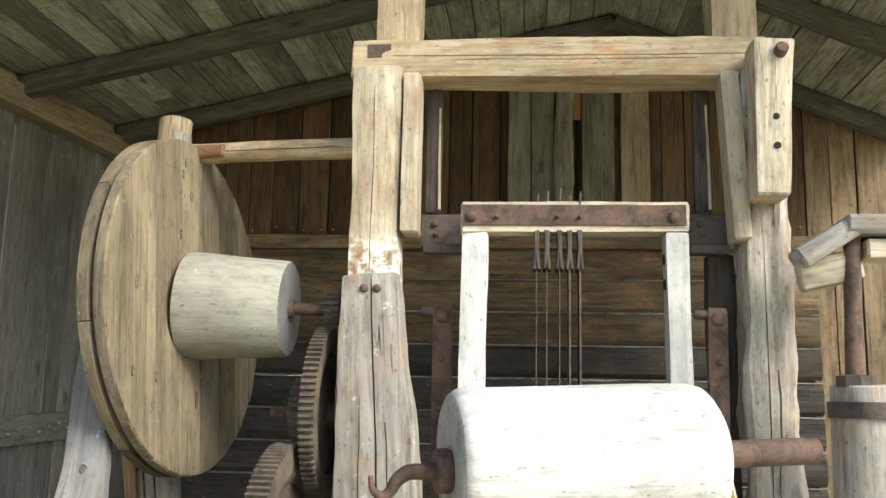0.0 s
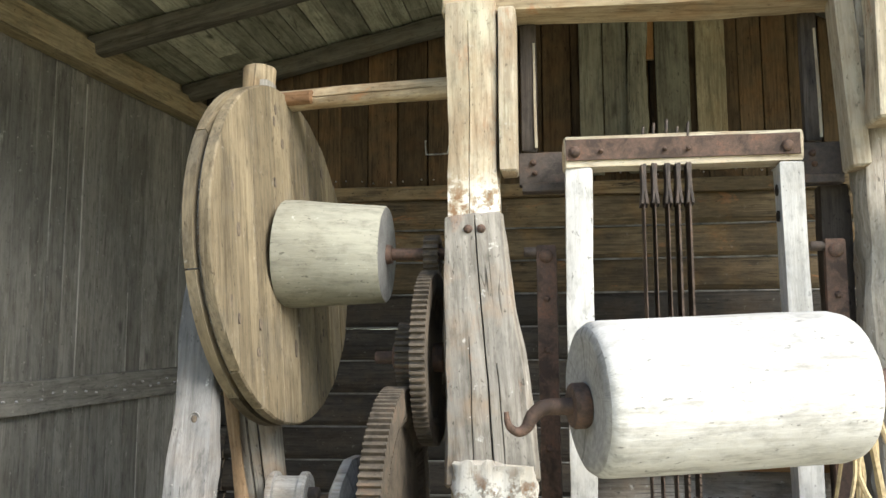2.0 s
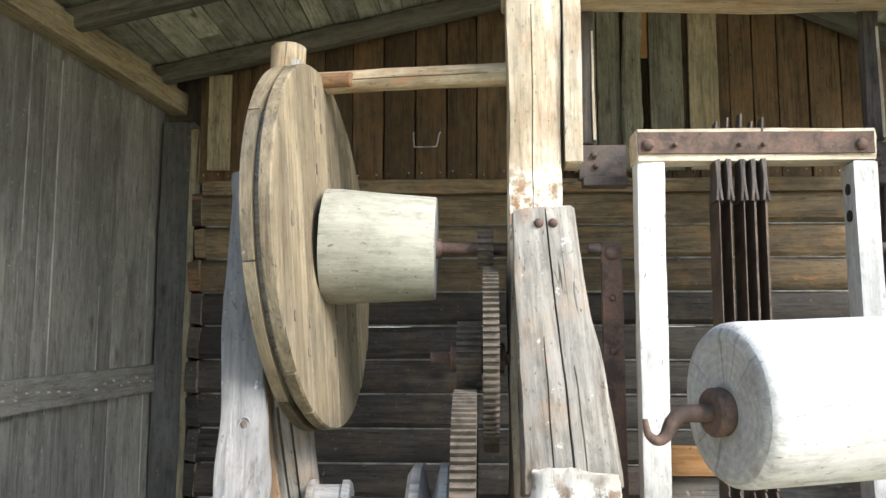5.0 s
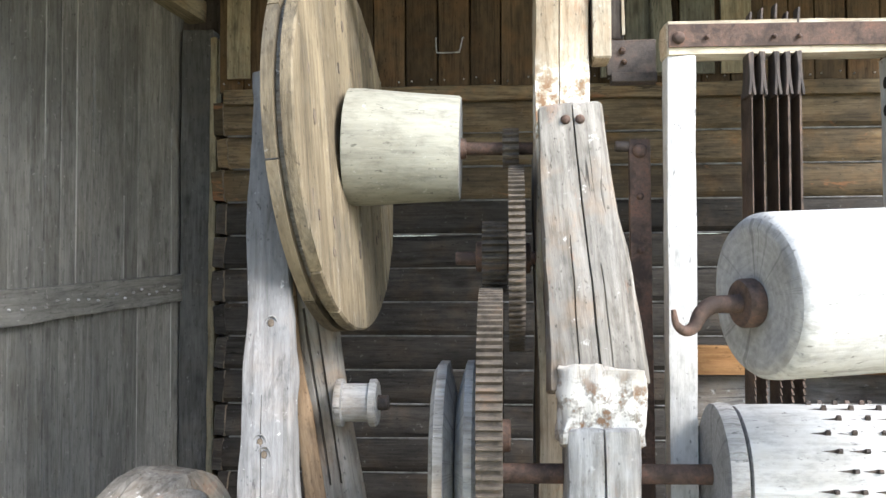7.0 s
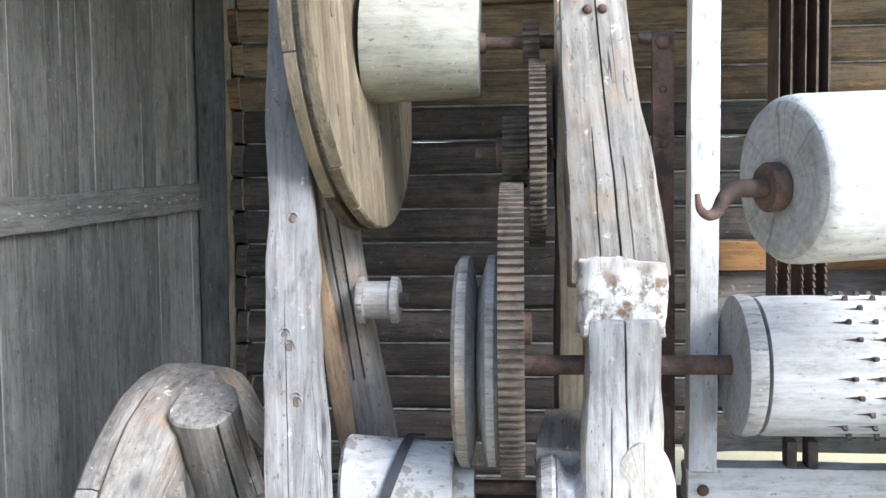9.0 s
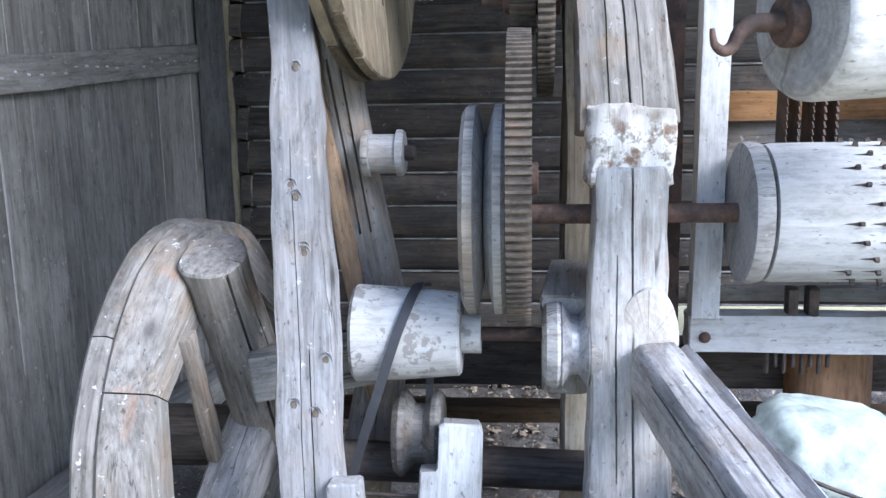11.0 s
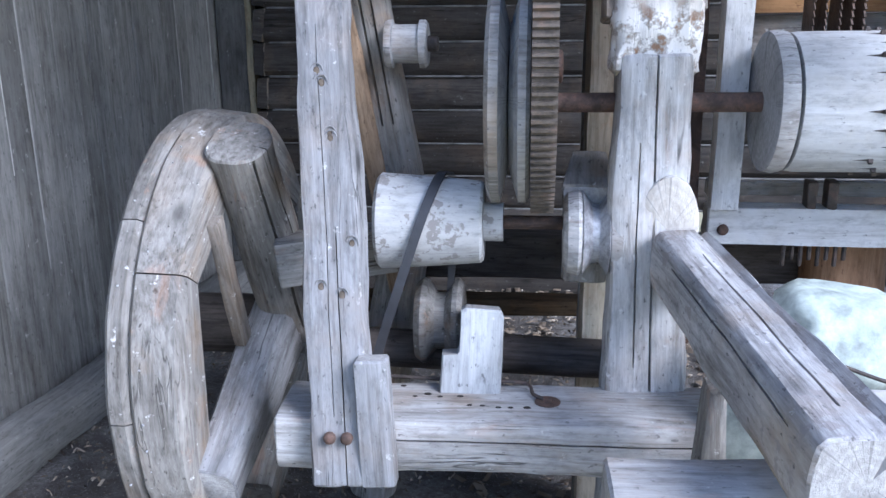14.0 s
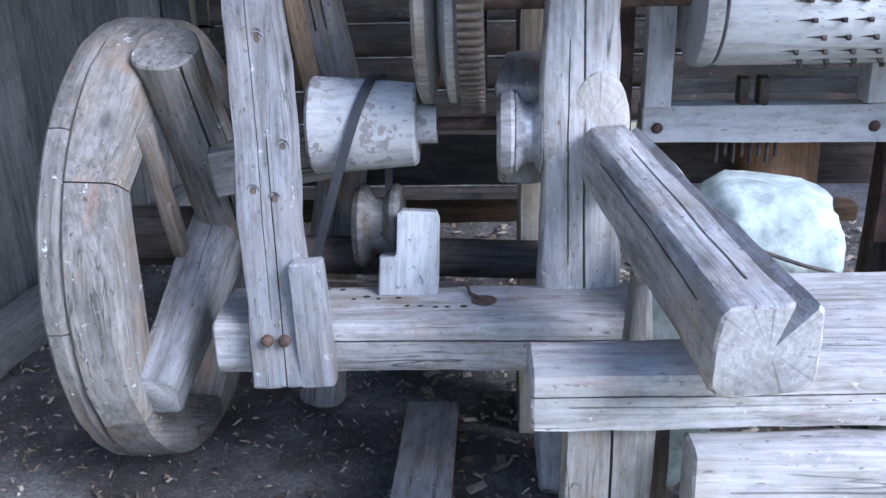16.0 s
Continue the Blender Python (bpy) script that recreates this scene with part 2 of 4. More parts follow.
LOGDIM = wood("dim_low_logs", (0.095, 0.085, 0.075), (0.036, 0.032, 0.029), (0.22, 0.145, 0.08), 0.5, 0.8, 0.5, flakes=0.12)
GNARLED = wood("gnarled_pine", (0.66, 0.61, 0.53), (0.36, 0.32, 0.26), (0.36, 0.22, 0.11), 0.8, 0.8, flakes=0.6, red=0.12, grain=0.8)
MOTTLED = wood("mottled_log", (0.60, 0.59, 0.58), (0.255, 0.245, 0.24), (0.34, 0.25, 0.16), 1.0, 0.9, 0.1, flakes=0.9, red=0.1, grain=0.8, peel=(0.30, 0.275, 0.26))
BRACEW = wood("brace_wood", (0.42, 0.395, 0.355), (0.205, 0.19, 0.165), (0.40, 0.24, 0.12), 0.9, 0.9, flakes=0.5, red=0.3, grain=0.7)
GREY = wood("grey_weathered", (0.50, 0.48, 0.445), (0.285, 0.265, 0.235), (0.38, 0.25, 0.13), 0.75, 0.8, flakes=0.55, red=0.1)
SILVER = wood("silver_grey", (0.71, 0.695, 0.67), (0.415, 0.395, 0.365), (0.42, 0.29, 0.17), 0.75, 0.8, flakes=0.65, red=0.14)
WHITE = wood("whitewashed", (0.69, 0.69, 0.68), (0.55, 0.545, 0.525), (0.40, 0.37, 0.32), 0.6, 0.15, 0.05, 0.3, grain=0.6, knots=0.5, streak=0.6)
PAINT = wood("flaking_paint", (0.72, 0.72, 0.70), (0.58, 0.57, 0.54), (0.40, 0.36, 0.30), 0.3, 0.35, 0.05, grain=0.7, knots=0.3, peel=(0.27, 0.25, 0.23), streak=0.35)
WHEELWOOD = wood("wheel_boards", (0.345, 0.285, 0.19), (0.165, 0.132, 0.088), (0.19, 0.175, 0.145), 0.9, 0.6, 0.42, knots=0.9, flakes=0.15)
TUB = wood("bare_cone", (0.37, 0.365, 0.305), (0.285, 0.28, 0.235), (0.34, 0.32, 0.25), 0.5, 0.1, 0.05, knots=0.0, flakes=0.35, grain=0.45, streak=0.35)
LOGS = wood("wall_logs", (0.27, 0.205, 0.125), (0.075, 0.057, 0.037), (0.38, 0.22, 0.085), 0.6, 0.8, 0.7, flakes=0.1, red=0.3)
GABLE = wood("gable_boards", (0.165, 0.112, 0.062), (0.055, 0.037, 0.021), (0.25, 0.125, 0.045), 0.7, 0.5, 0.5)
RIGHTW = wood("tan_boards", (0.36, 0.27, 0.17), (0.17, 0.12, 0.075), (0.40, 0.24, 0.11), 0.5, 0.4, 0.35)
GABLEGREEN = wood("old_green_boards", (0.27, 0.26, 0.20), (0.13, 0.12, 0.09), (0.18, 0.13, 0.07), 0.4, 0.6, 0.3)
ROOFW = wood("roof_boards", (0.66, 0.67, 0.55), (0.28, 0.29, 0.225), (0.14, 0.13, 0.08), 0.7, 0.7, 0.5, knots=0.95, flakes=0.2)
RAFTW = wood("rafter_wood", (0.15, 0.145, 0.125), (0.07, 0.065, 0.055), (0.16, 0.11, 0.06), 0.4, 0.5, 0.2)
JAMBW = wood("jamb_wood", (0.15, 0.15, 0.143), (0.085, 0.083, 0.08), (0.18, 0.15, 0.10), 0.35, 0.5, 0.2, flakes=0.2)
PALEJOINT = wood("pale_joint_wood", (0.46, 0.455, 0.43), (0.25, 0.245, 0.23), (0.26, 0.24, 0.20), 0.4, 0.3, 0.3)
BLOCKW = wood("block_wood", (0.62, 0.635, 0.63), (0.42, 0.425, 0.42), (0.42, 0.38, 0.33), 0.4, 0.5, 0.1, flakes=0.4, grain=0.7)
DOORW = wood("door_boards", (0.27, 0.268, 0.25), (0.16, 0.157, 0.147), (0.18, 0.16, 0.12), 0.35, 0.5, 0.3, flakes=0.25)
FRAMEW = wood("door_frame", (0.44, 0.38, 0.255), (0.23, 0.195, 0.125), (0.40, 0.24, 0.10), 0.5, 0.5, 0.2)
BARK = wood("reddish_bark", (0.50, 0.30, 0.17), (0.30, 0.16, 0.08), (0.40, 0.24, 0.12), 0.4, 0.3)
ORANGE = wood("orange_wood", (0.62, 0.36, 0.16), (0.40, 0.20, 0.08), (0.55, 0.28, 0.10), 0.4, 0.2)
# dark wood, also on the added sheets that stop light in gaps
DARKW = wood("dark_wood", (0.13, 0.11, 0.095), (0.05, 0.042, 0.036), (0.10, 0.07, 0.05), 0.4, 0.4)
RUST = metal("rusty_iron", (0.185, 0.115, 0.085), (0.075, 0.052, 0.042))
IRON = metal("dark_iron", (0.12, 0.095, 0.08), (0.05, 0.04, 0.035), 0.65)
GEARM = metal("old_cast_gear", (0.165, 0.135, 0.105), (0.085, 0.07, 0.055), 0.8, 0.15)
STEEL = metal("worn_steel", (0.60, 0.61, 0.62), (0.34, 0.33, 0.33), 0.5, 0.35)
BLADE = metal("saw_steel", (0.17, 0.12, 0.09), (0.08, 0.06, 0.048), 0.6, 0.5)
STONE = plain("pale_stone", (0.40, 0.45, 0.41), 0.9, 0.45, 14)
ROPE = plain("hemp_rope", (0.45, 0.36, 0.22), 0.95, 0.35, 60)
RUBBER = plain("black_belt", (0.04, 0.041, 0.046), 0.6, 0.2, 20)
HOLE = plain("bore", (0.02, 0.016, 0.012), 0.9, 0.2, 20)
EARTH = earth("trodden_earth")
# grey strip in the log joints, standing in for edges that catch light
LOGJOINT = plain("lit_log_joint", (0.15, 0.145, 0.14), 0.95, 0.7, 9)


def chip_material():
    m, t, n, b = shader("wood_chips")
    g = n.new("ShaderNodeNewGeometry")
    t.links.new(ramp(t, g.outputs["Random Per Island"], [(0.0, (0.05, 0.04, 0.03)), (0.55, (0.19, 0.145, 0.10)), (1.0, (0.42, 0.36, 0.28))]), b.inputs["Base Color"])
    b.inputs["Roughness"].default_value = 0.9
    return m


CHIP = chip_material()

END_PALE = end_grain("end_grain_pale", (0.62, 0.52, 0.38), (0.36, 0.27, 0.17))
END_GREY = end_grain("end_grain_grey", (0.50, 0.49, 0.47), (0.27, 0.26, 0.25))
END_DARK = end_grain("end_grain_dark", (0.20, 0.16, 0.12), (0.09, 0.07, 0.05))
END_CUT = end_grain("sawn_face", (0.74, 0.70, 0.63), (0.50, 0.44, 0.36))
END_CONE = end_grain("end_grain_cone", (0.23, 0.235, 0.235), (0.13, 0.13, 0.13))
END_FLANGE = end_grain("end_grain_flange", (0.34, 0.34, 0.345), (0.19, 0.19, 0.195))
ENDS = {FLANGEW: END_FLANGE, LOGDIM: END_DARK, STRUTW: END_GREY, MOTTLED: END_GREY, BLOCKW: END_GREY, NOTCHW: END_CUT, PINE: END_PALE, PALE: END_PALE, ORANGE: END_PALE, GREY: END_GREY, SILVER: END_GREY, WHITE: END_GREY, PAINT: END_GREY, TUB: END_CONE, LOGS: END_DARK, DARKW: END_DARK, FRAMEW: END_PALE}


# ---- building helpers ----
def thing(name, at, label, category, group="", kind=""):
    e = new(name)
    e.empty_display_size = 0.1
    e.matrix_world = Matrix.Translation(at)
    bpy.context.view_layer.update()
    return tagged(e, label, category, group, kind)


def put(name, mesh, mat, m=None, parent=None, label=""):
    if mat and not mesh.materials:
        mesh.materials.append(mat)
        if mat in ENDS:
            mesh.materials.append(ENDS[mat])
            for f in mesh.polygons:
                f.material_index = 1 if abs(f.normal.z) > 0.85 else 0
    ob = new(name, mesh)
    m = m or Matrix.Identity(4)
    if parent:
        ob.parent = parent
        ob.matrix_parent_inverse = world_of(parent).inverted()
    ob.matrix_basis = m
    if label:
        tagged(ob, label)
    return ob


def world_of(ob):
    if ob.parent:
        return world_of(ob.parent) @ ob.matrix_parent_inverse @ ob.matrix_basis
    return ob.matrix_basis.copy()


def axis_pose(p0, p1, side=(0, -1, 0)):
    """Local z from p0 to p1, local y towards side."""
    p0, p1 = Vector(p0), Vector(p1)
    z = (p1 - p0).normalized()
    y = Vector(side)
    if abs(y.normalized().dot(z)) > 0.98:
        y = Vector((0, -1, 0))
    y = (y - z * y.dot(z)).normalized()
    x = y.cross(z)
    m = Matrix((x, y, z)).transposed().to_4x4()
    m.translation = p0
    return m, (p1 - p0).length


def mesh_rings(name, rings, cap=True, smooth=True):
    """A tube through rings of equally many points."""
    k = len(rings[0])
    verts = [p for r in rings for p in r]
    faces = []
    for i in range(len(rings) - 1):
        for j in range(k):
            a, b2 = i * k + j, i * k + (j + 1) % k
            faces.append((a, b2, b2 + k, a + k))
    if cap:
        faces.append(tuple(range(k))[::-1])
        faces.append(tuple(range((len(rings) - 1) * k, len(rings) * k)))
    me = bpy.data.meshes.new(name)
    me.from_pydata(verts, [], faces)
    me.update()
    if smooth:
        me.shade_smooth()
        me.set_sharp_from_angle(angle=radians(38))
    return me


def timber_mesh(name, length, w, d, w1=None, d1=None, rnd=0.18, rough=0.004, step=0.07, k=20, seed=0, bow=0.0, ends=0.004, cracks=(), freq=1.0):
    """A hewn timber along z. rnd: 0 sharp to 1 round. cracks: (degrees, from, to as parts of the length, width, depth)."""
    w1, d1 = w if w1 is None else w1, d if d1 is None else d1
    n = max(2, int(length / step))
    s = Vector((seed * 3.17, seed * 1.73, seed * 0.61))
    rings = []
    zs = [0.0, min(0.006, length * 0.05)] + [length * i / n for i in range(1, n)] + [length - min(0.006, length * 0.05), length]
    e = 2.0 / max(0.08, rnd)
    angles = [(2 * math.pi * (j + 0.5) / k, None) for j in range(k)]
    for ci, (deg, f0, f1, cw, cd) in enumerate(cracks):
        c0, half = radians(deg) % (2 * math.pi), 0.5 * cw / (0.5 * max(w, d))
        angles = [(t, q) for t, q in angles if abs((t - c0 + math.pi) % (2 * math.pi) - math.pi) > half * 1.5]
        angles += [(c0 - half, None), (c0, ci), (c0 + half, None)]
    angles.sort(key=lambda g: g[0] % (2 * math.pi))
    for q, z in enumerate(zs):
        f = z / length
        a, b2 = (w + (w1 - w) * f) / 2, (d + (d1 - d) * f) / 2
        shrink = min(0.006, 0.2 * min(a, b2)) if q in (0, len(zs) - 1) else 0.0
        off = bow * math.sin(math.pi * f)
        ring = []
        for t, ci in angles:
            if cracks:
                t += 0.05 * noise.noise(Vector((z * 2.2, seed, 5))) + 0.025 * noise.noise(Vector((z * 9, seed, 8)))
            c, si = math.cos(t), math.sin(t)
            r = (abs(c) ** e + abs(si) ** e) ** (-1 / e)
            x, y = (a - shrink) * r * c, (b2 - shrink) * r * si
            if ci is not None and cracks[ci][1] <= f <= cracks[ci][2]:
                deep = cracks[ci][4] * (1 + 0.9 * f ** 6 * (cracks[ci][2] >= 1))
                x, y = x - deep * c, y - deep * si
            p = Vector((x * 7, y * 7, z * 3.0)) * freq + s
            g = 1 + rough / max(a, b2) * (noise.noise(p) * 1.6 + 0.6 * noise.noise(p * 3.1))
            zz = z + (ends * noise.noise(Vector((x * 30, y * 30, q)) + s) if q in (0, len(zs) - 1) else 0)
            ring.append((x * g + off, y * g, zz))
        rings.append(ring)
    return mesh_rings(name, rings)


_seed = [0]


def timber(name, p0, p1, w, d, mat, parent=None, side=(0, -1, 0), label="", **kw):
    """w across, d towards side."""
    _seed[0] += 1
    m, l = axis_pose(p0, p1, side)
    return put(name, timber_mesh(name, l, w, d, seed=_seed[0], **kw), mat, m, parent, label)


def lathe_mesh(name, profile, k=40, rough=0.0, seed=0, sharp=30):
    s = Vector((seed * 2.3, seed * 1.1, 0))
    rings = []
    for z, r in profile:
        ring = []
        for j in range(k):
            t = 2 * math.pi * j / k
            g = 1 + (rough / max(r, 0.01)) * noise.noise(Vector((math.cos(t) * r * 9, math.sin(t) * r * 9, z * 4)) + s) if rough else 1
            ring.append((r * g * math.cos(t), r * g * math.sin(t), z))
        rings.append(ring)
    me = mesh_rings(name, rings)
    return me


def lathe(name, p0, p1, profile, mat, parent=None, label="", k=40, rough=0.0, side=(0, 0, 1)):
    """Profile of (distance along p0-p1 in metres, radius)."""
    _seed[0] += 1
    m, l = axis_pose(p0, p1, side)
    return put(name, lathe_mesh(name, profile, k, rough, _seed[0]), mat, m, parent, label)


def rod(name, p0, p1, r, mat, parent=None, label="", r1=None, k=16, rough=0.0012):
    l = (Vector(p1) - Vector(p0)).length
    r1 = r if r1 is None else r1
    n = max(2, int(l / 0.06))
    prof = [(0, r * 0.85), (min(0.004, l * 0.1), r)] + [(l * i / n, r + (r1 - r) * i / n) for i in range(1, n)] + [(l - min(0.004, l * 0.1), r1), (l, r1 * 0.85)]
    return lathe(name, p0, p1, prof, mat, parent, label, k, rough)


def tube(name, pts, r, mat, parent=None, label="", k=10, sub=6):
    """A rod bent smoothly through points; r is a number or one for each point."""
    P = [Vector(p) for p in pts]
    rad = [r] * len(P) if isinstance(r, (int, float)) else r
    path, rr = [], []
    for i in range(len(P) - 1):
        a, b2, c, d = P[max(i - 1, 0)], P[i], P[i + 1], P[min(i + 2, len(P) - 1)]
        for q in range(sub):
            t = q / sub
            path.append(0.5 * ((2 * b2) + (c - a) * t + (2 * a - 5 * b2 + 4 * c - d) * t * t + (3 * b2 - a - 3 * c + d) * t ** 3))
            rr.append(rad[i] + (rad[i + 1] - rad[i]) * t)
    path.append(P[-1])
    rr.append(rad[-1])
    rings, up = [], Vector((0.3, 0.2, 1)).normalized()
    for i, p in enumerate(path):
        z = (path[min(i + 1, len(path) - 1)] - path[max(i - 1, 0)]).normalized()
        x = up.cross(z)
        x = x.normalized() if x.length > 1e-4 else z.orthogonal().normalized()
        y = z.cross(x)
        up = y
        rings.append([tuple(p + rr[i] * (math.cos(2 * math.pi * j / k) * x + math.sin(2 * math.pi * j / k) * y)) for j in range(k)])
    o = path[0].copy()
    rings = [[tuple(Vector(v) - o) for v in ring] for ring in rings]
    return put(name, mesh_rings(name, rings), mat, Matrix.Translation(o), parent, label)


def ribbon(name, pts, width, thick, mat, parent=None, label="", across=(1, 0, 0)):
    """A flat strap through points, its width along across."""
    P = [Vector(p) for p in pts]
    path = []
    for i in range(len(P) - 1):
        a, b2, c, d = P[max(i - 1, 0)], P[i], P[i + 1], P[min(i + 2, len(P) - 1)]
        path += [0.5 * ((2 * b2) + (c - a) * t + (2 * a - 5 * b2 + 4 * c - d) * t * t + (3 * b2 - a - 3 * c + d) * t ** 3) for t in (0, 0.25, 0.5, 0.75)]
    path.append(P[-1])
    rings = []
    for i, p in enumerate(path):
        z = (path[min(i + 1, len(path) - 1)] - path[max(i - 1, 0)]).normalized()
        x = (Vector(across) - z * z.dot(Vector(across))).normalized() * (width / 2)
        y = z.cross(x).normalized() * (thick / 2)
        rings.append([tuple(p - P[0] + q) for q in (-x - y, x - y, x + y, y - x)])
    return put(name, mesh_rings(name, rings, smooth=False), mat, Matrix.Translation(P[0]), parent, label)


def on_surface(ob, p, d):
    """Where a line from p along d meets a part."""
    w = world_of(ob)
    me = ob.data
    tree = BVHTree.FromPolygons([v.co for v in me.vertices], [tuple(q.vertices) for q in me.polygons])
    inv = w.inverted()
    hit = tree.ray_cast(inv @ Vector(p), (inv.to_3x3() @ Vector(d)).normalized())[0]
    return w @ hit if hit else Vector(p)


def bolt(p, parent, r=0.014, normal=(0, -1, 0), mat=None, name="bolt", label=""):
    p, n = Vector(p), Vector(normal).normalized()
    return lathe(name, p - n * 0.01, p + n, [(0, r), (0.012, r), (0.017, r * 0.85), (0.021, r * 0.45)], mat or RUST, parent, label, 12)


def gear_mesh(name, r, width, teeth, depth=0.012, bore=0.0):
    """A spur gear along z with its base at 0."""
    out = []
    for i in range(teeth):
        for f, q in ((0.0, 0), (0.12, 1), (0.44, 1), (0.56, 0)):
            a = 2 * math.pi * (i + f) / teeth
            rr = r if q else r - depth
            out.append((rr * math.cos(a), rr * math.sin(a)))
    rings = [[(x, y, z) for x, y in out] for z in (0.0, width)]
    inner = 0.72 * r
    rings = [[(x * inner / r, y * inner / r, 0.3 * width) for x, y in out], *[[(x * 0.8, y * 0.8, 0.0) for x, y in out]], rings[0], rings[1],
             [(x * 0.8, y * 0.8, width) for x, y in out], [(x * inner / r, y * inner / r, 0.7 * width) for x, y in out]]
    return mesh_rings(name, rings, smooth=False)


def board_mesh(name, length, w, d, rough=0.0015, seed=0, n=6):
    """A sawn board along z with slightly uneven edges."""
    rings = []
    s = seed * 1.37
    for i in range(n + 1):
        z = length * i / n
        e0 = rough * noise.noise(Vector((s, z * 4, 0))) * 2
        e1 = rough * noise.noise(Vector((s, z * 4, 9))) * 2
        b2, a = d / 2, w / 2
        c = min(0.003, d * 0.25)
        rings.append([(-a + e0, -b2 + c, z), (-a + e0 + c, -b2, z), (a + e1 - c, -b2, z), (a + e1, -b2 + c, z),
                      (a + e1, b2 - c, z), (a + e1 - c, b2, z), (-a + e0 + c, b2, z), (-a + e0, b2 - c, z)])
    return mesh_rings(name, rings, smooth=False)


def board(name, p0, p1, w, d, mat, parent=None, side=(0, -1, 0), label="", rough=0.0015):
    _seed[0] += 1
    m, l = axis_pose(p0, p1, side)
    return put(name, board_mesh(name, l, w, d, rough, _seed[0]), mat, m, parent, label)


rng = random.Random(4)
GROUND = -0.205

# ---- ground ----
def ground():
    near = 60
    xs = [-400, -60, -12] + [-5 + 10 * i / near for i in range(near + 1)] + [12, 60, 400]
    ys = [-400, -60, -12] + [-3 + 10 * i / near for i in range(near + 1)] + [14, 60, 400]
    verts = [(x, y, GROUND + (0.03 * noise.noise(Vector((x * 1.3, y * 1.3, 0))) + 0.012 * noise.noise(Vector((x * 5, y * 5, 3))) if abs(x) < 6 and abs(y) < 8 else 0)) for y in ys for x in xs]
    k = len(xs)
    faces = [(j * k + i, j * k + i + 1, (j + 1) * k + i + 1, (j + 1) * k + i) for j in range(len(ys) - 1) for i in range(k - 1)]
    me = bpy.data.meshes.new("ground")
    me.from_pydata(verts, [], faces)
    me.shade_smooth()
    me.materials.append(EARTH)
    tagged(put("ground", me, None), "trodden grey-brown earth floor with a pale unseen yard added to bounce light", "ground", kind="structure")


def chips():
    r = random.Random(11)
    verts, faces = [], []
    for i in range(9000):
        x, y = r.uniform(-2.4, 1.6), r.uniform(1.3, 5.3)
        if x < -0.75 and r.random() < 0.35:
            continue
        leaf = x > -0.75 and r.random() < 0.22
        l, w, a, h = 0.004 + 0.02 * r.random() ** 3, r.uniform(0.002, 0.007), r.uniform(0, 6.3), GROUND + 0.012 + r.uniform(0, 0.025)
        if leaf:
            l, w = r.uniform(0.014, 0.034), r.uniform(0.008, 0.02)
        ca, sa, tz = math.cos(a), math.sin(a), r.uniform(-0.008, 0.008)
        n = len(verts)
        for u, v2, zz in ((-l, -w, -tz), (l, -w, tz), (l, w, tz), (-l, w, -tz), (0, 0, 0.006)):
            verts.append((x + u * ca - v2 * sa, y + u * sa + v2 * ca, h + zz))
        faces += [(n, n + 1, n + 4), (n + 1, n + 2, n + 4), (n + 2, n + 3, n + 4), (n + 3, n, n + 4), (n + 3, n + 2, n + 1, n)]
    me = bpy.data.meshes.new("wood_chips")
    me.from_pydata(verts, [], faces)
    tagged(put("wood_chips", me, CHIP), "brown wood chips and dry leaves on the earth", "debris", kind="stuff")


chips()


ground()

# ---- back wall ----
BACK = 5.3
LOG_L, LOG_R, LOG_H, LOG_TOP = -2.06, 1.92, 0.195, 2.84
wall_back = thing("wall_back", (0, BACK, 0), "weathered log wall, low logs darkened for shade, with dovetailed corner ends", "wall", kind="structure")
gable_wall = thing("wall_gable", (0, BACK, LOG_TOP), "dark brown vertical board gable above the logs", "wall", kind="structure")


def log_wall():
    n = 16
    for i in range(n):
        top = LOG_TOP + 0.012 - i * LOG_H
        left = LOG_L + rng.uniform(-0.02, 0.02)
        low = top - LOG_H
        right = LOG_R if low > 0.3 else 0.14
        # logs below 2.15 take the shade-darkened wood
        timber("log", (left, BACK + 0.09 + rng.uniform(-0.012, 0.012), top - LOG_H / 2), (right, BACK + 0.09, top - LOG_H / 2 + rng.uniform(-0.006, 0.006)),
               LOG_H - 0.004 + rng.uniform(-0.003, 0.005), 0.16, LOGS if low > 2.15 else LOGDIM, wall_back, rnd=0.24, rough=0.006, step=0.16, k=16)
        board("chinking", (left + 0.03, BACK + 0.038, low), (right, BACK + 0.038, low), 0.010, 0.03, LOGJOINT, wall_back)
        # added unseen sheet, keeps daylight out behind the log ends
        board("corner_backing", (-2.20, BACK + 0.19, top - LOG_H / 2), (-1.9, BACK + 0.19, top - LOG_H / 2), LOG_H + 0.01, 0.02, DARKW, wall_back)
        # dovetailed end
        timber("log_end", (left - rng.uniform(0.05, 0.062), BACK + 0.07, top - LOG_H / 2 + rng.uniform(-0.008, 0.008)), (left + 0.01, BACK + 0.07, top - LOG_H / 2), LOG_H * rng.uniform(0.86, 0.95), 0.14, LOGS if low > 2.15 else LOGDIM, wall_back, w1=LOG_H * 0.96, rnd=0.15, rough=0.006)


log_wall()


RIDGE_X = 0.753


def roof_z(x):
    return min(3.985 + 0.22 * x, 4.483 - 0.44 * x)


def gable():
    x = -2.1
    while x < 2.8:
        w = rng.uniform(0.13, 0.20)
        xm = x + w / 2
        top = roof_z(xm) + 0.125
        low = LOG_TOP + 0.08 if xm < LOG_R else 0.38
        d = rng.uniform(0, 0.014)
        if top > low:
            board("board", (xm, BACK + 0.04 + d, low), (xm, BACK + 0.04 + d, top), w - rng.uniform(0.003, 0.009), 0.024, GABLE if xm < LOG_R else RIGHTW, gable_wall)
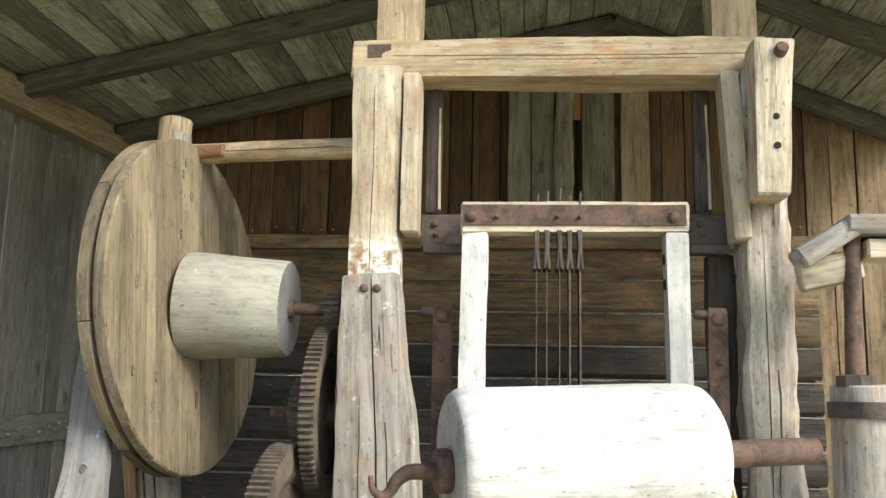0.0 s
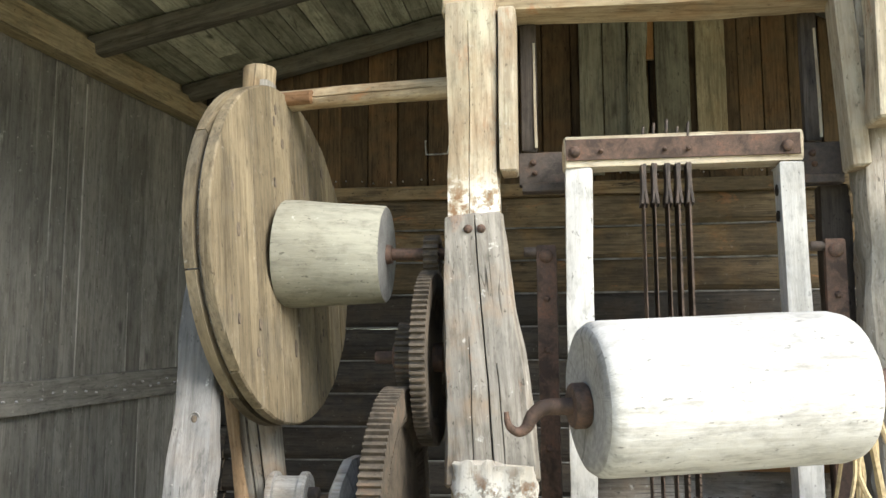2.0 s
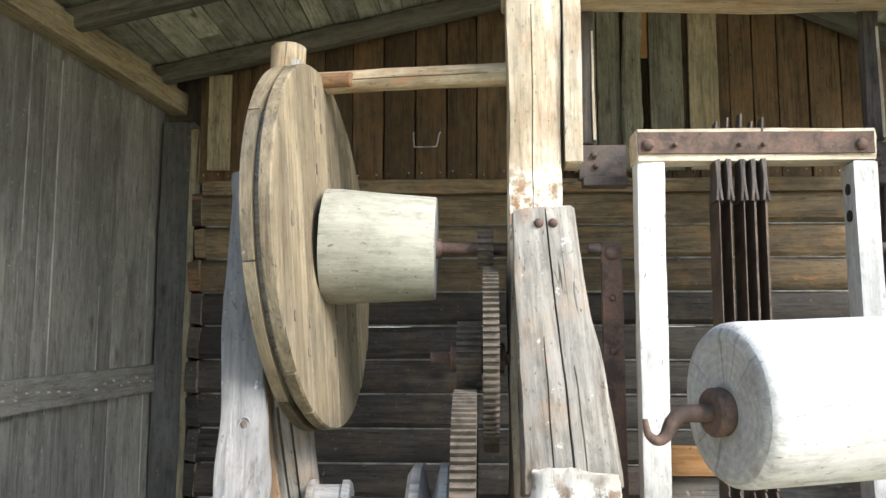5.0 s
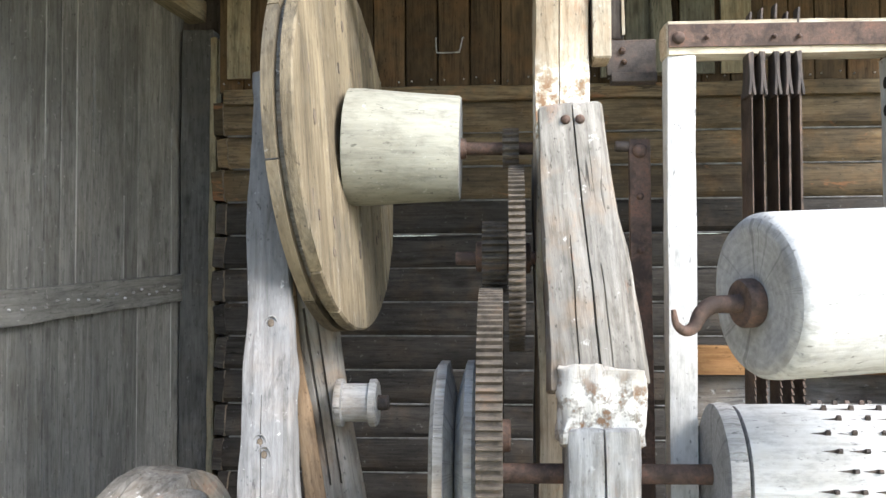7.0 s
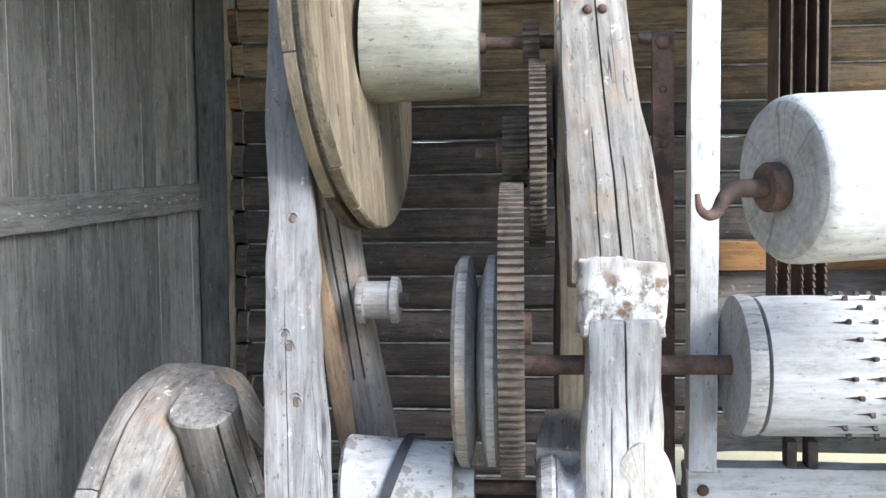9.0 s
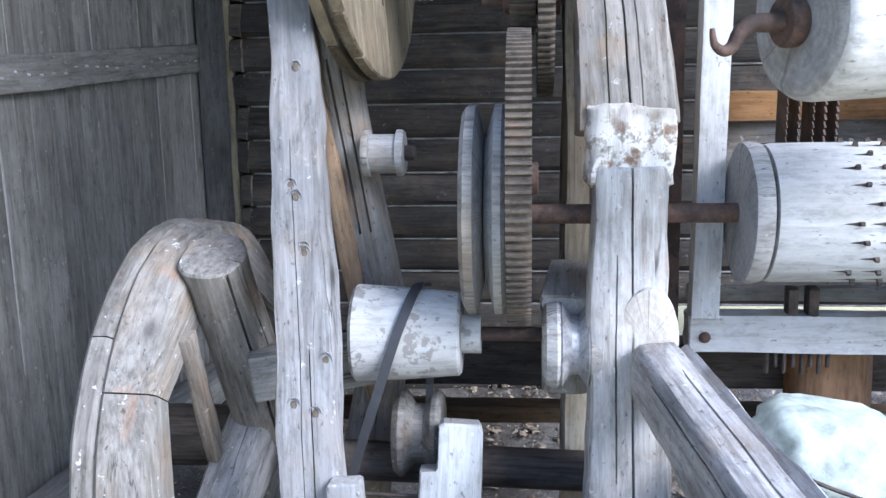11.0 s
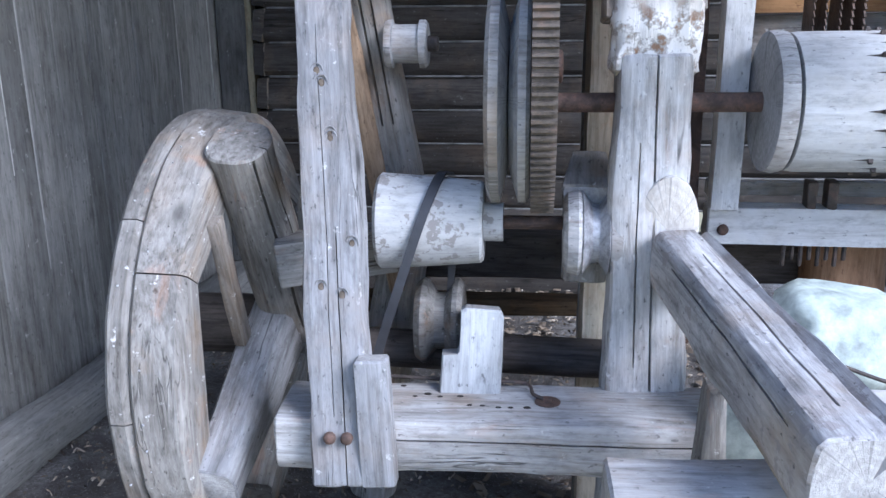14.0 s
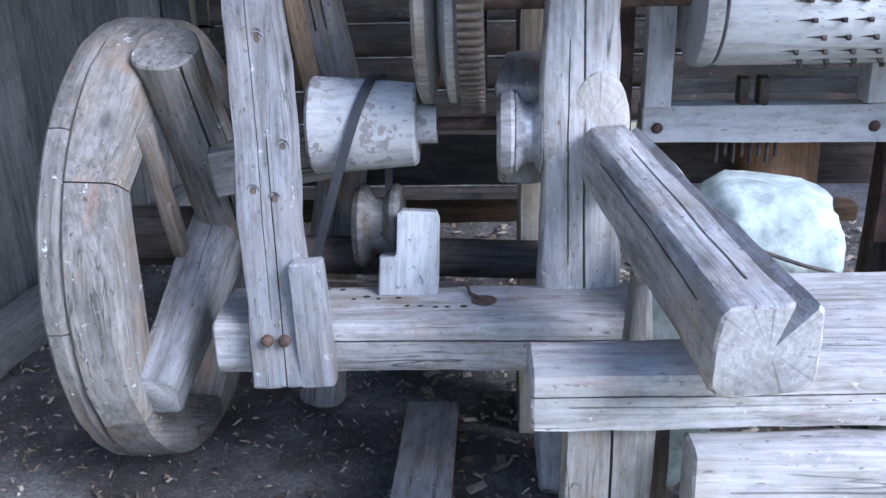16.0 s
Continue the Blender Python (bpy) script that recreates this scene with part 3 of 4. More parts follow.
            # unseen dark sheet added behind each board, closes its joints to light
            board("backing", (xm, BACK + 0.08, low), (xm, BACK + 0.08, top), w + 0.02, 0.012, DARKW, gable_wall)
            if xm < LOG_R:
                for q in (-0.3, 0.3):
                    bolt((xm + q * w, BACK + 0.025 + d, low + rng.uniform(0.035, 0.06)), gable_wall, 0.005, mat=STEEL, name="nail")
        x += w
    # broad added panel, only there to block light at the corner
    timber("corner_post", (-2.62, BACK + 0.30, GROUND), (-2.62, BACK + 0.30, 3.45), 0.62, 0.06, DARKW, gable_wall, rnd=0.1)
    timber("plate", (LOG_L, BACK + 0.005, LOG_TOP + 0.04), (LOG_R, BACK + 0.005, LOG_TOP + 0.04), 0.085, 0.05, LOGS, gable_wall, rnd=0.3, rough=0.004)
    for xm, w, z0 in ((0.188, 0.135, 2.95), (0.33, 0.135, 2.97), (0.66, 0.19, 2.96)):
        board("loose_board", (xm, BACK - 0.035, z0), (xm, BACK - 0.03, roof_z(xm) + 0.1), w, 0.024, GABLEGREEN, gable_wall)
    timber("split_pole", (0.455, BACK - 0.07, 2.95), (0.462, BACK - 0.07, 4.1), 0.115, 0.06, GABLEGREEN, gable_wall, rnd=0.5, rough=0.014)
    # orange strip in place of light through a gap beside the pole
    board("loose_board", (0.535, BACK - 0.02, 3.635), (0.54, BACK - 0.02, 4.05), 0.045, 0.02, ORANGE, gable_wall)
    board("loose_board", (0.885, BACK + 0.01, 2.97), (0.885, BACK + 0.01, 4.1), 0.17, 0.02, FRAMEW, gable_wall)
    board("corner_board", (-1.965, BACK - 0.02, 2.985), (-1.965, BACK - 0.02, 3.56), 0.135, 0.025, FRAMEW, gable_wall)


gable()

# ---- left wall with the plank door ----
CORNER, WDIR = Vector((-2.275, 5.42, 0)), Vector((-0.1, -1.0, 0)).normalized()
WIN = Vector((-WDIR.y, WDIR.x, 0))
WIN = WIN if WIN.x > 0 else -WIN
wall_left = thing("wall_left", CORNER, "grey vertical plank wall and door with dark frame", "wall", kind="structure")


def on_left(s, z, out=0.0):
    p = CORNER + WDIR * s + WIN * out
    return (p.x, p.y, z)


def left_wall():
    slit = 1.25
    s = 0.0
    while s < 5.6:
        w = rng.uniform(0.095, 0.15)
        if s < slit < s + w:
            w = max(0.02, slit - s)
        sm = s + w / 2
        out = -0.085 + rng.uniform(-0.004, 0.004)
        board("plank", on_left(sm, -0.2, out), on_left(sm, 3.56, out), w - rng.uniform(0.001, 0.005), 0.026, DOORW, wall_left, side=WIN)
        if not slit - 0.14 < sm < slit + 0.14:
            # added dark sheet behind the plank, stops light in the joints
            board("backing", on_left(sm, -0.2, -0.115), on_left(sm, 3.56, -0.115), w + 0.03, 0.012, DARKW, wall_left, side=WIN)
        s += w
        if rng.random() < 0.75:
            # thin pale strip along a random stretch of the joint
            za = rng.uniform(0.3, 2.6)
            board("joint_strip", on_left(s, za, -0.073), on_left(s, min(3.4, za + rng.uniform(0.4, 1.8)), -0.073), rng.uniform(0.003, 0.008), 0.006, PALEJOINT, wall_left, side=WIN)
        if abs(s - slit) < 1e-6:
            s += 0.012
    # the same added sheets above and below the open slit
    for z0, z1 in ((1.66, 3.5), (-0.2, 1.30)):
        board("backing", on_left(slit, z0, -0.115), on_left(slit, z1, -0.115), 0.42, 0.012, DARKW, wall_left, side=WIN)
    timber("jamb", (-2.255, BACK + 0.13, -0.05), (-2.235, BACK + 0.13, 3.3), 0.19, 0.16, JAMBW, wall_left, rough=0.003, rnd=0.1)
    # added panel, hides a sky gap at the top of the corner
    board("corner_backing", (-2.25, BACK + 0.22, 2.6), (-2.25, BACK + 0.22, 3.8), 0.56, 0.03, DARKW, wall_left)
    timber("jamb_edge", (-2.155, BACK + 0.09, -0.05), (-2.135, BACK + 0.09, 3.25), 0.04, 0.10, FRAMEW, wall_left, rough=0.005)
    timber("lintel", on_left(-0.1, 3.45, -0.03), on_left(5.6, 3.45, -0.03), 0.135, 0.12, FRAMEW, wall_left, side=WIN, rough=0.004, rnd=0.12)
    timber("eave_board", on_left(-0.1, 3.565, -0.06), on_left(5.6, 3.565, -0.06), 0.09, 0.04, FRAMEW, wall_left, side=WIN, rough=0.003, rnd=0.12)
    timber("sill", on_left(0.2, -0.10, 0.06), on_left(5.6, -0.10, 0.06), 0.20, 0.19, DOORW, wall_left, side=WIN, rnd=0.4, rough=0.008)
    timber("ledge", on_left(0.04, 1.77, -0.055), on_left(5.2, 1.55, -0.055), 0.157, 0.035, DOORW, wall_left, side=WIN, rough=0.003, rnd=0.12)
    for i in range(34):
        bolt(on_left(0.14 + 0.085 * i, 1.77 - 0.0428 * (0.10 + 0.085 * i) + rng.uniform(-0.02, 0.02), -0.036), wall_left, rng.uniform(0.005, 0.007), WIN, STEEL, "nail")


left_wall()

# ---- roof ----
def roof():
    r = thing("roof", (RIDGE_X, 3, 4.1), "grey weathered board roof seen from below", "roof", kind="structure")
    for sgn, end in ((-1, -3.3), (1, 2.4)):
        x = RIDGE_X
        while (x - end) * sgn < 0:
            w = rng.uniform(0.105, 0.155)
            xm = x + sgn * w / 2
            z = roof_z(xm) + 0.135
            side = (0.22, 0, -1) if sgn < 0 else (-0.44, 0, -1)
            y0 = 2.1
            while y0 < 5.7:
                y1 = min(5.7, y0 + rng.uniform(1.0, 2.4))
                board("board", (xm, y0 + 0.004, z + rng.uniform(-0.003, 0.004)), (xm, y1, z + rng.uniform(-0.003, 0.004)), w * (1.02 if sgn < 0 else 1.09) - 0.004, 0.022, ROOFW, r, side=side)
                y0 = y1
            x += sgn * w
    # unseen sheets added over the boards, so no sky shows between them
    for x0, x1 in ((-3.3, RIDGE_X), (RIDGE_X, 2.4)):
        me = bpy.data.meshes.new("roof_cover")
        v = [(x, y, roof_z(x) + dz) for dz in (0.165, 0.18) for x, y in ((x0, 2.1), (x1, 2.1), (x1, 5.75), (x0, 5.75))]
        me.from_pydata(v, [], [(0, 1, 2, 3)[::-1], (4, 5, 6, 7), (0, 1, 5, 4), (1, 2, 6, 5), (2, 3, 7, 6), (3, 0, 4, 7)])
        put("roof_cover", me, DARKW, None, r)
    for y in (5.2, 4.26, 2.95):
        xl = CORNER.x + WDIR.x / WDIR.y * (y - CORNER.y) - 0.02
        timber("rafter", (xl, y, roof_z(xl) + 0.055), (RIDGE_X, y, roof_z(RIDGE_X) + 0.055), 0.10, 0.11, RAFTW, r, side=(0, 0, -1), rough=0.004, rnd=0.35)
        timber("rafter", (2.4, y, roof_z(2.4) + 0.055), (RIDGE_X, y, roof_z(RIDGE_X) + 0.055), 0.10, 0.11, RAFTW, r, side=(0, 0, -1), rough=0.004, rnd=0.35)


roof()

# ---- the saw frame ----
GANG = thing("gang_saw", (0.35, 2.85, GROUND), "old gang saw with a tall weathered timber frame and iron gears", "saw machine")


def saw_frame():
    e = GANG
    p = timber("post", (-0.235, 2.875, GROUND), (-0.245, 2.865, 3.03), 0.165, 0.17, POSTW, e, rough=0.005, rnd=0.14, cracks=((100, 0.1, 0.45, 0.006, 0.03), (84, 0.78, 0.97, 0.004, 0.012)), label="pale pine post with reddish stains")
    q = timber("top_beam", (-0.34, 2.88, 3.065), (1.02, 2.87, 3.045), 0.14, 0.17, PINE, e, rough=0.005, rnd=0.2, cracks=((86, 0.15, 0.9, 0.004, 0.012), (97, 0.3, 0.8, 0.003, 0.01)), label="warm yellow pine top beam")
    board("iron_plate", (-0.285, 2.80, 3.085), (-0.205, 2.80, 3.085), 0.05, 0.01, RUST, q, label="small rusty iron plate")
    timber("top_stub", (-0.188, 2.9, 3.12), (-0.19, 2.9, 3.48), 0.15, 0.15, PINE, e, rnd=0.15)
    timber("top_stub", (0.93, 2.9, 3.09), (0.93, 2.9, 3.46), 0.15, 0.15, PINE, e, rnd=0.15)
    timber("guide_strip", (-0.128, 2.83, 2.46), (-0.128, 2.83, 3.0), 0.055, 0.12, PALE, e, rnd=0.1, rough=0.002)
    timber("guide_strip", (0.925, 2.82, 2.44), (0.895, 2.82, 2.99), 0.055, 0.11, PALE, e, rnd=0.1, rough=0.003)
    timber("post", (1.01, 2.87, GROUND), (1.005, 2.87, 3.0), 0.20, 0.18, GNARLED, e, w1=0.135, rough=0.02, rnd=0.3, step=0.04, freq=1.6, k=28, cracks=((95, 0.2, 0.7, 0.007, 0.03), (75, 0.5, 0.8, 0.005, 0.02)), label="gnarled grey pine post")
    c = timber("corbel", (0.985, 2.70, 2.55), (1.005, 2.70, 3.04), 0.10, 0.14, PALE, e, w1=0.125, rough=0.006, rnd=0.2)
    rod("peg", (1.017, 2.66, 2.985), (1.02, 2.60, 3.0), 0.02, RUST, c, "rusty iron peg")
    for z in (2.79, 2.70):
        rod("bore", (1.0, 2.645, z), (1.0, 2.627, z), 0.011, HOLE, c)
    f = timber("front_brace", (-0.165, 2.60, 1.52), (-0.228, 2.735, 2.30), 0.262, 0.13, BRACEW, e, w1=0.175, rough=0.010, rnd=0.22, step=0.04, k=28,
               cracks=((93, 0.05, 0.97, 0.007, 0.03), (70, 0.0, 0.5, 0.005, 0.02), (108, 0.02, 0.42, 0.004, 0.02)), label="split grey hewn brace with long drying cracks")
    timber("notch", (-0.165, 2.577, 1.38), (-0.160, 2.585, 1.585), 0.225, 0.146, NOTCHW, f, rough=0.012, rnd=0.3, step=0.014, k=48, freq=4.5, w1=0.215, ends=0.03, label="pale broken notch of the brace")
    s = timber("stub_post", (-0.135, 2.53, GROUND), (-0.168, 2.57, 1.43), 0.275, 0.16, SILVER, e, w1=0.185, rough=0.012, rnd=0.28, step=0.045, k=28,
               cracks=((94, 0.3, 1.0, 0.009, 0.04), (72, 0.5, 0.85, 0.006, 0.02), (100, 0.05, 0.3, 0.006, 0.03)), label="silver-grey cracked lower post")
    p = on_surface(s, (-0.112, 2.0, 0.975), (0, 1, 0))
    k = lathe("sawn_knot", p + Vector((0, 0.035, 0)), p + Vector((0, -1, -0.10)), [(0, 0.084), (0.032, 0.083), (0.036, 0.076), (0.0375, 0.03), (0.0375, 0.0001)], NOTCHW, s, "pale sawn face with growth rings", 32, 0.003)
    k.matrix_basis = k.matrix_basis @ Matrix.Diagonal((1, 1.75, 1, 1))
    timber("rear_post", (-0.27, 2.97, GROUND), (-0.27, 2.97, 2.2), 0.11, 0.10, GREY, e, rough=0.006)
    for x in (-0.243, -0.203):
        bolt(on_surface(f, (x, 2.3, 2.262), (0, 1, 0)), f, 0.014)


saw_frame()


def sash():
    e = GANG
    h = timber("sash_header", (0.044, 2.765, 2.5), (0.758, 2.815, 2.510), 0.098, 0.09, PALE, e, rnd=0.1, rough=0.002, label="pale wooden sash header")
    board("face_plate", (0.052, 2.717, 2.505), (0.75, 2.766, 2.514), 0.066, 0.006, RUST, h, label="rusty iron face plate")
    for x, r in ((0.08, 0.018), (0.712, 0.018), (0.16, 0.007), (0.35, 0.007), (0.42, 0.007)):
        bolt((x, 2.712 + 0.07 * (x - 0.052), 2.498 + 0.012 * x), h, r)
    timber("sash_stile", (0.083, 2.77, 0.96), (0.09, 2.77, 2.455), 0.082, 0.085, WHITE, e, rnd=0.12, rough=0.003, label="whitewashed sash stile")
    q = timber("sash_stile", (0.735, 2.81, 0.96), (0.722, 2.815, 2.46), 0.072, 0.10, WHITE, e, rnd=0.12, rough=0.003, label="whitewashed sash stile with bored holes")
    for z in (2.38, 2.30):
        rod("bore", (0.69, 2.81, z), (0.682, 2.81, z), 0.017, HOLE, q)
    r = timber("sash_rail", (0.055, 2.875, 0.888), (0.82, 2.875, 0.888), 0.12, 0.09, WHITE, e, rnd=0.12, rough=0.003, label="whitewashed bottom sash rail")
    for x in (0.104, 0.758):
        bolt((x, 2.83, 0.878), r, 0.018)
    timber("rear_rail", (0.08, 3.02, 0.97), (0.95, 3.02, 0.97), 0.05, 0.05, GREY, e)
    for x in (0.36, 0.42):
        timber("iron_foot", (x, 2.86, 0.945), (x, 2.86, 1.03), 0.03, 0.06, IRON, e, rnd=0.2)
    for i in range(8):
        rod("iron_pin", (0.30 + 0.026 * i, 2.87, 0.83), (0.30 + 0.026 * i, 2.87, 0.755 + 0.02 * (i % 2)), 0.007, IRON, e)
    cb = timber("cross_board", (0.13, 3.05, 1.56), (0.90, 3.05, 1.56), 0.09, 0.05, ORANGE, e, rnd=0.12, label="fresh orange cross board")
    timber("cross_board", (0.13, 3.08, 1.43), (0.90, 3.08, 1.43), 0.16, 0.03, GREY, e, rnd=0.12)


sash()


def blades():
    for i, x in enumerate((0.285, 0.317, 0.356, 0.387, 0.419)):
        n = 60
        z0, z1 = 1.12, 2.36
        left = []
        for q in range(n):
            za, zb = z0 + (z1 - z0) * q / n, z0 + (z1 - z0) * (q + 0.8) / n
            deep = 0.016 if za < 1.9 else 0.0
            left += [(-0.06, za), (-0.06 + deep, zb)]
        ring = left + [(0.055, z1), (0.055, z0)]
        rings = [[(t, y, z) for y, z in ring] for t in ((-0.0015, 0.0015) if i < 3 else (-0.003, 0.003))]
        e = put("saw_blade", mesh_rings("saw_blade", rings, smooth=False), BLADE, Matrix.Translation((x, 2.79, 0)), GANG, "dark rusty toothed saw blade")
        for dx in (-0.0075, 0.0075):
            timber("clamp", (x + dx, 2.765, 2.335), (x + dx * 0.5, 2.765, 2.46), 0.012, 0.085, IRON, e, d1=0.06, rnd=0.3, rough=0.001, step=0.02, bow=dx * 0.5)
        timber("wedge", (x, 2.765, 2.535), (x + 0.004, 2.765, 2.575 + 0.012 * (i % 3)), 0.007, 0.04, IRON, e, rnd=0.15, rough=0.001)


blades()


def white_roller():
    c, yaw, tilt = Vector((0.087, 2.0, 1.782)), radians(16.7), radians(3)
    ax = Vector((math.cos(yaw), math.sin(yaw), 0.045)).normalized()
    e = thing("press_roller", c, "large whitewashed wooden roller with a rusty iron hook", "roller")
    R, L = 0.171, 0.615
    prof = [(0.006, 0.0001), (0.006, 0.05), (0.004, 0.12), (0.0, R - 0.03), (0.008, R - 0.012), (0.022, R - 0.002), (0.04, R), (0.2, R), (0.3, R), (0.45, R), (L - 0.04, R), (L - 0.015, R - 0.006), (L, R - 0.025), (L, 0.0001)]
    body = lathe("roller_body", c, c + ax, prof, WHITE, e, "whitewashed turned body", 56, 0.003)
    side = Vector((-ax.y, ax.x, 0))
    a = c + Vector((0.0, 0.0, -0.012))
    lathe("ring", a - ax * 0.03, a, [(0, 0.03), (0, 0.046), (0.006, 0.05), (0.03, 0.05), (0.036, 0.046), (0.036, 0.03)], RUST, e, "rusty iron ring", 24)
    low = Vector((0, 0, -1))
    h = [a + ax * 0.02, a - ax * 0.05, a - ax * 0.09, a - ax * 0.115 + low * 0.016, a - ax * 0.130 + low * 0.040, a - ax * 0.148 + low * 0.048, a - ax * 0.168 + low * 0.034, a - ax * 0.174 + low * 0.004]
    tube("hook", h, [0.020, 0.019, 0.018, 0.016, 0.013, 0.011, 0.008, 0.005], RUST, e, "bent rusty hook")
    end = c + ax * L
    rod("axle", end - ax * 0.01, end + ax * 0.30, 0.033, RUST, e, "rusty iron axle")
    for i in range(3):
        q = end + ax * (0.012 + 0.014 * i)
        pts = [q + 0.05 * (math.cos(t) * side + math.sin(t) * Vector((0, 0, 1))) for t in [2 * math.pi * j / 10 for j in range(11)]]
        tube("rope_turn", pts, 0.011, ROPE, e, "frayed hemp rope", 8, 3)
    for i in range(9):
        q = end + ax * rng.uniform(0.0, 0.06) + side * rng.uniform(-0.05, 0.01) + Vector((0, 0, -0.04))
        d1 = Vector((rng.uniform(-0.02, 0.02), rng.uniform(-0.02, 0.02), -0.08))
        tube("rope_strand", [q, q + d1, q + d1 * 2 + Vector((rng.uniform(-0.03, 0.03), 0, 0)), q + d1 * rng.uniform(2.6, 3.4)], rng.uniform(0.004, 0.009), ROPE, e, "frayed hemp strand", 6, 3)


white_roller()


def spiked_drum():
    c = Vector((0.132, 2.605, 1.296))
    e = thing("spiked_drum", c, "whitewashed feed drum set with rows of iron spikes", "drum")
    x = Vector((1, 0.02, 0)).normalized()
    lathe("flange", c, c + x, [(0, 0.0001), (0, 0.17), (0.006, 0.186), (0.03, 0.19), (0.05, 0.186), (0.056, 0.17), (0.056, 0.0001)], FLANGEW, e, "grey cracked wooden end disc", 48, 0.002)
    L = 0.88
    lathe("drum_body", c + x * 0.056, c + x, [(0, 0.165), (0.006, 0.182), (0.03, 0.186), (0.3, 0.187), (0.6, 0.187), (L, 0.186), (L + 0.01, 0.17), (L + 0.01, 0.0001)], WHITE, e, "whitewashed drum body", 56, 0.0015)
    spike = bpy.data.meshes.new("spike")
    sv = [(-0.007, -0.006, 0), (0.007, -0.006, 0), (0.007, 0.006, 0), (-0.007, 0.006, 0), (-0.005, -0.004, 0.014), (0.005, -0.004, 0.014), (0.005, 0.004, 0.014), (-0.005, 0.004, 0.014)]
    sv += [(0.010, 0, 0.0036), (0.0, 0.006, 0.0034), (-0.02, 0.003, 0.0034), (-0.045, 0, 0.0034), (-0.02, -0.003, 0.0034), (0.0, -0.006, 0.0034)]
    spike.from_pydata(sv, [], [(0, 1, 5, 4), (1, 2, 6, 5), (2, 3, 7, 6), (3, 0, 4, 7), (4, 5, 6, 7), (8, 9, 10, 11, 12, 13)])
    spike.materials.append(IRON)
    for row in range(24):
        a = 2 * math.pi * row / 24
        for q in range(9):
            s = 0.20 + 0.068 * q + 0.023 * (row % 3) + rng.uniform(-0.006, 0.006)
            rad = Vector((0, math.cos(a), math.sin(a)))
            rad = (rad - x * rad.dot(x)).normalized()
            m = Matrix((x, rad.cross(x), rad)).transposed().to_4x4()
            m.translation = c + x * (0.056 + s) + rad * 0.184
            put("spike", spike, None, m, e)
    rod("axle", c + x * 0.01, c - x * 0.66, 0.027, RUST, e, "rusty iron axle")


spiked_drum()


def flywheel():
    c = Vector((-0.897, 2.975, 2.238))
    yaw, lean = radians(5.0), radians(-4)
    n = Vector((math.cos(yaw), -math.sin(yaw), 0))
    u = Vector((math.sin(yaw), math.cos(yaw), 0))
    v = Vector((0, 0, 1)) * math.cos(lean) + n * math.sin(lean)
    n = u.cross(v).normalized()
    m = Matrix((n, u, v)).transposed().to_4x4()
    m.translation = c
    e = thing("belt_wheel", c, "large yellow-grey plank belt wheel with a grooved rim", "wheel")
    R = 0.58

    def slab(name, y0, y1, x0, x1, r, mat):
        pts = []
        k = 14
        for i in range(k + 1):
            y = y0 + (y1 - y0) * i / k
            pts.append((y, math.sqrt(max(0, r * r - y * y))))
        ring = pts + [(y, -z) for y, z in reversed(pts)]
        seen, out = set(), []
        for p in ring:
            q = (round(p[0], 5), round(p[1], 5))
            if q not in seen:
                seen.add(q)
                out.append(p)
        b2 = 0.006
        cy = (y0 + y1) / 2
        def inset(p, g):
            return (p[0] + (g if p[0] < cy else -g) * 0.5, p[1] * (1 - g / r))
        rings = [[(x0, *p) for p in out], [(x1 - b2, *p) for p in out], [(x1, *inset(p, b2)) for p in out]]
        put(name, mesh_rings(name, rings, smooth=False), mat, m, e)

    edges = [-R, -0.42, -0.27, -0.11, 0.045, 0.20, 0.34, 0.47, R]
    for a, b2 in zip(edges, edges[1:]):
        slab("plank", a + 0.003, b2 - 0.003, -0.035, 0.0 + rng.uniform(-0.0015, 0.0015), R, WHEELWOOD)
    lathe("groove", m @ Vector((-0.06, 0, 0)), m @ Vector((0, 0, 0)), [(0, 0.0001), (0, 0.552), (0.03, 0.552), (0.03, 0.0001)], FELLOE, e, "dark belt groove", 72)
    for i in range(26):
        a, q = rng.uniform(0, 6.28), R * math.sqrt(rng.uniform(0.14, 0.9))
        p = m @ Vector((0.0, q * math.cos(a), q * math.sin(a)))
        k = rod("dark_knot", p - n * 0.006, p + n * 0.0015, rng.uniform(0.006, 0.012), DARKW, e, k=10, rough=0.004)
        k.matrix_basis = k.matrix_basis @ Matrix.Diagonal((1, rng.uniform(1.2, 2.6), 1, 1))
    # rear ring of segments
    for i in range(8):
        a0, a1 = 2 * math.pi * (i + 0.23) / 8 + 0.004, 2 * math.pi * (i + 1.23) / 8 - 0.004
        k = 10
        mid = (a0 + a1) / 2
        turn = [a0 - mid + (a1 - a0) * j / k for j in range(k + 1)]
        ring = [(R * math.cos(a), R * math.sin(a)) for a in turn] + [(0.43 * math.cos(a), 0.43 * math.sin(a)) for a in reversed(turn)]
        rings = [[(x, *p) for p in ring] for x in (-0.088, -0.056)]
        put("rim_segment", mesh_rings("rim_segment", rings, smooth=False), WHEELWOOD, m @ Matrix.Rotation(mid, 4, "X"), e)
    # cone pulley on the wheel
    b0, b1 = Vector((-0.897, 2.935, 2.232)), Vector((-0.55, 2.94, 2.224))
    l = (b1 - b0).length
    lathe("cone_pulley", b0, b1, [(0, 0.183), (0.05, 0.183), (l * 0.5, 0.173), (l - 0.006, 0.163), (l, 0.158), (l, 0.0001)], TUB, e, "pale grey turned wooden cone", 56, 0.001)
    rod("axle", b1 - Vector((0.02, 0, 0)), (-0.31, 2.942, 2.222), 0.02, RUST, e, "rusty iron axle")
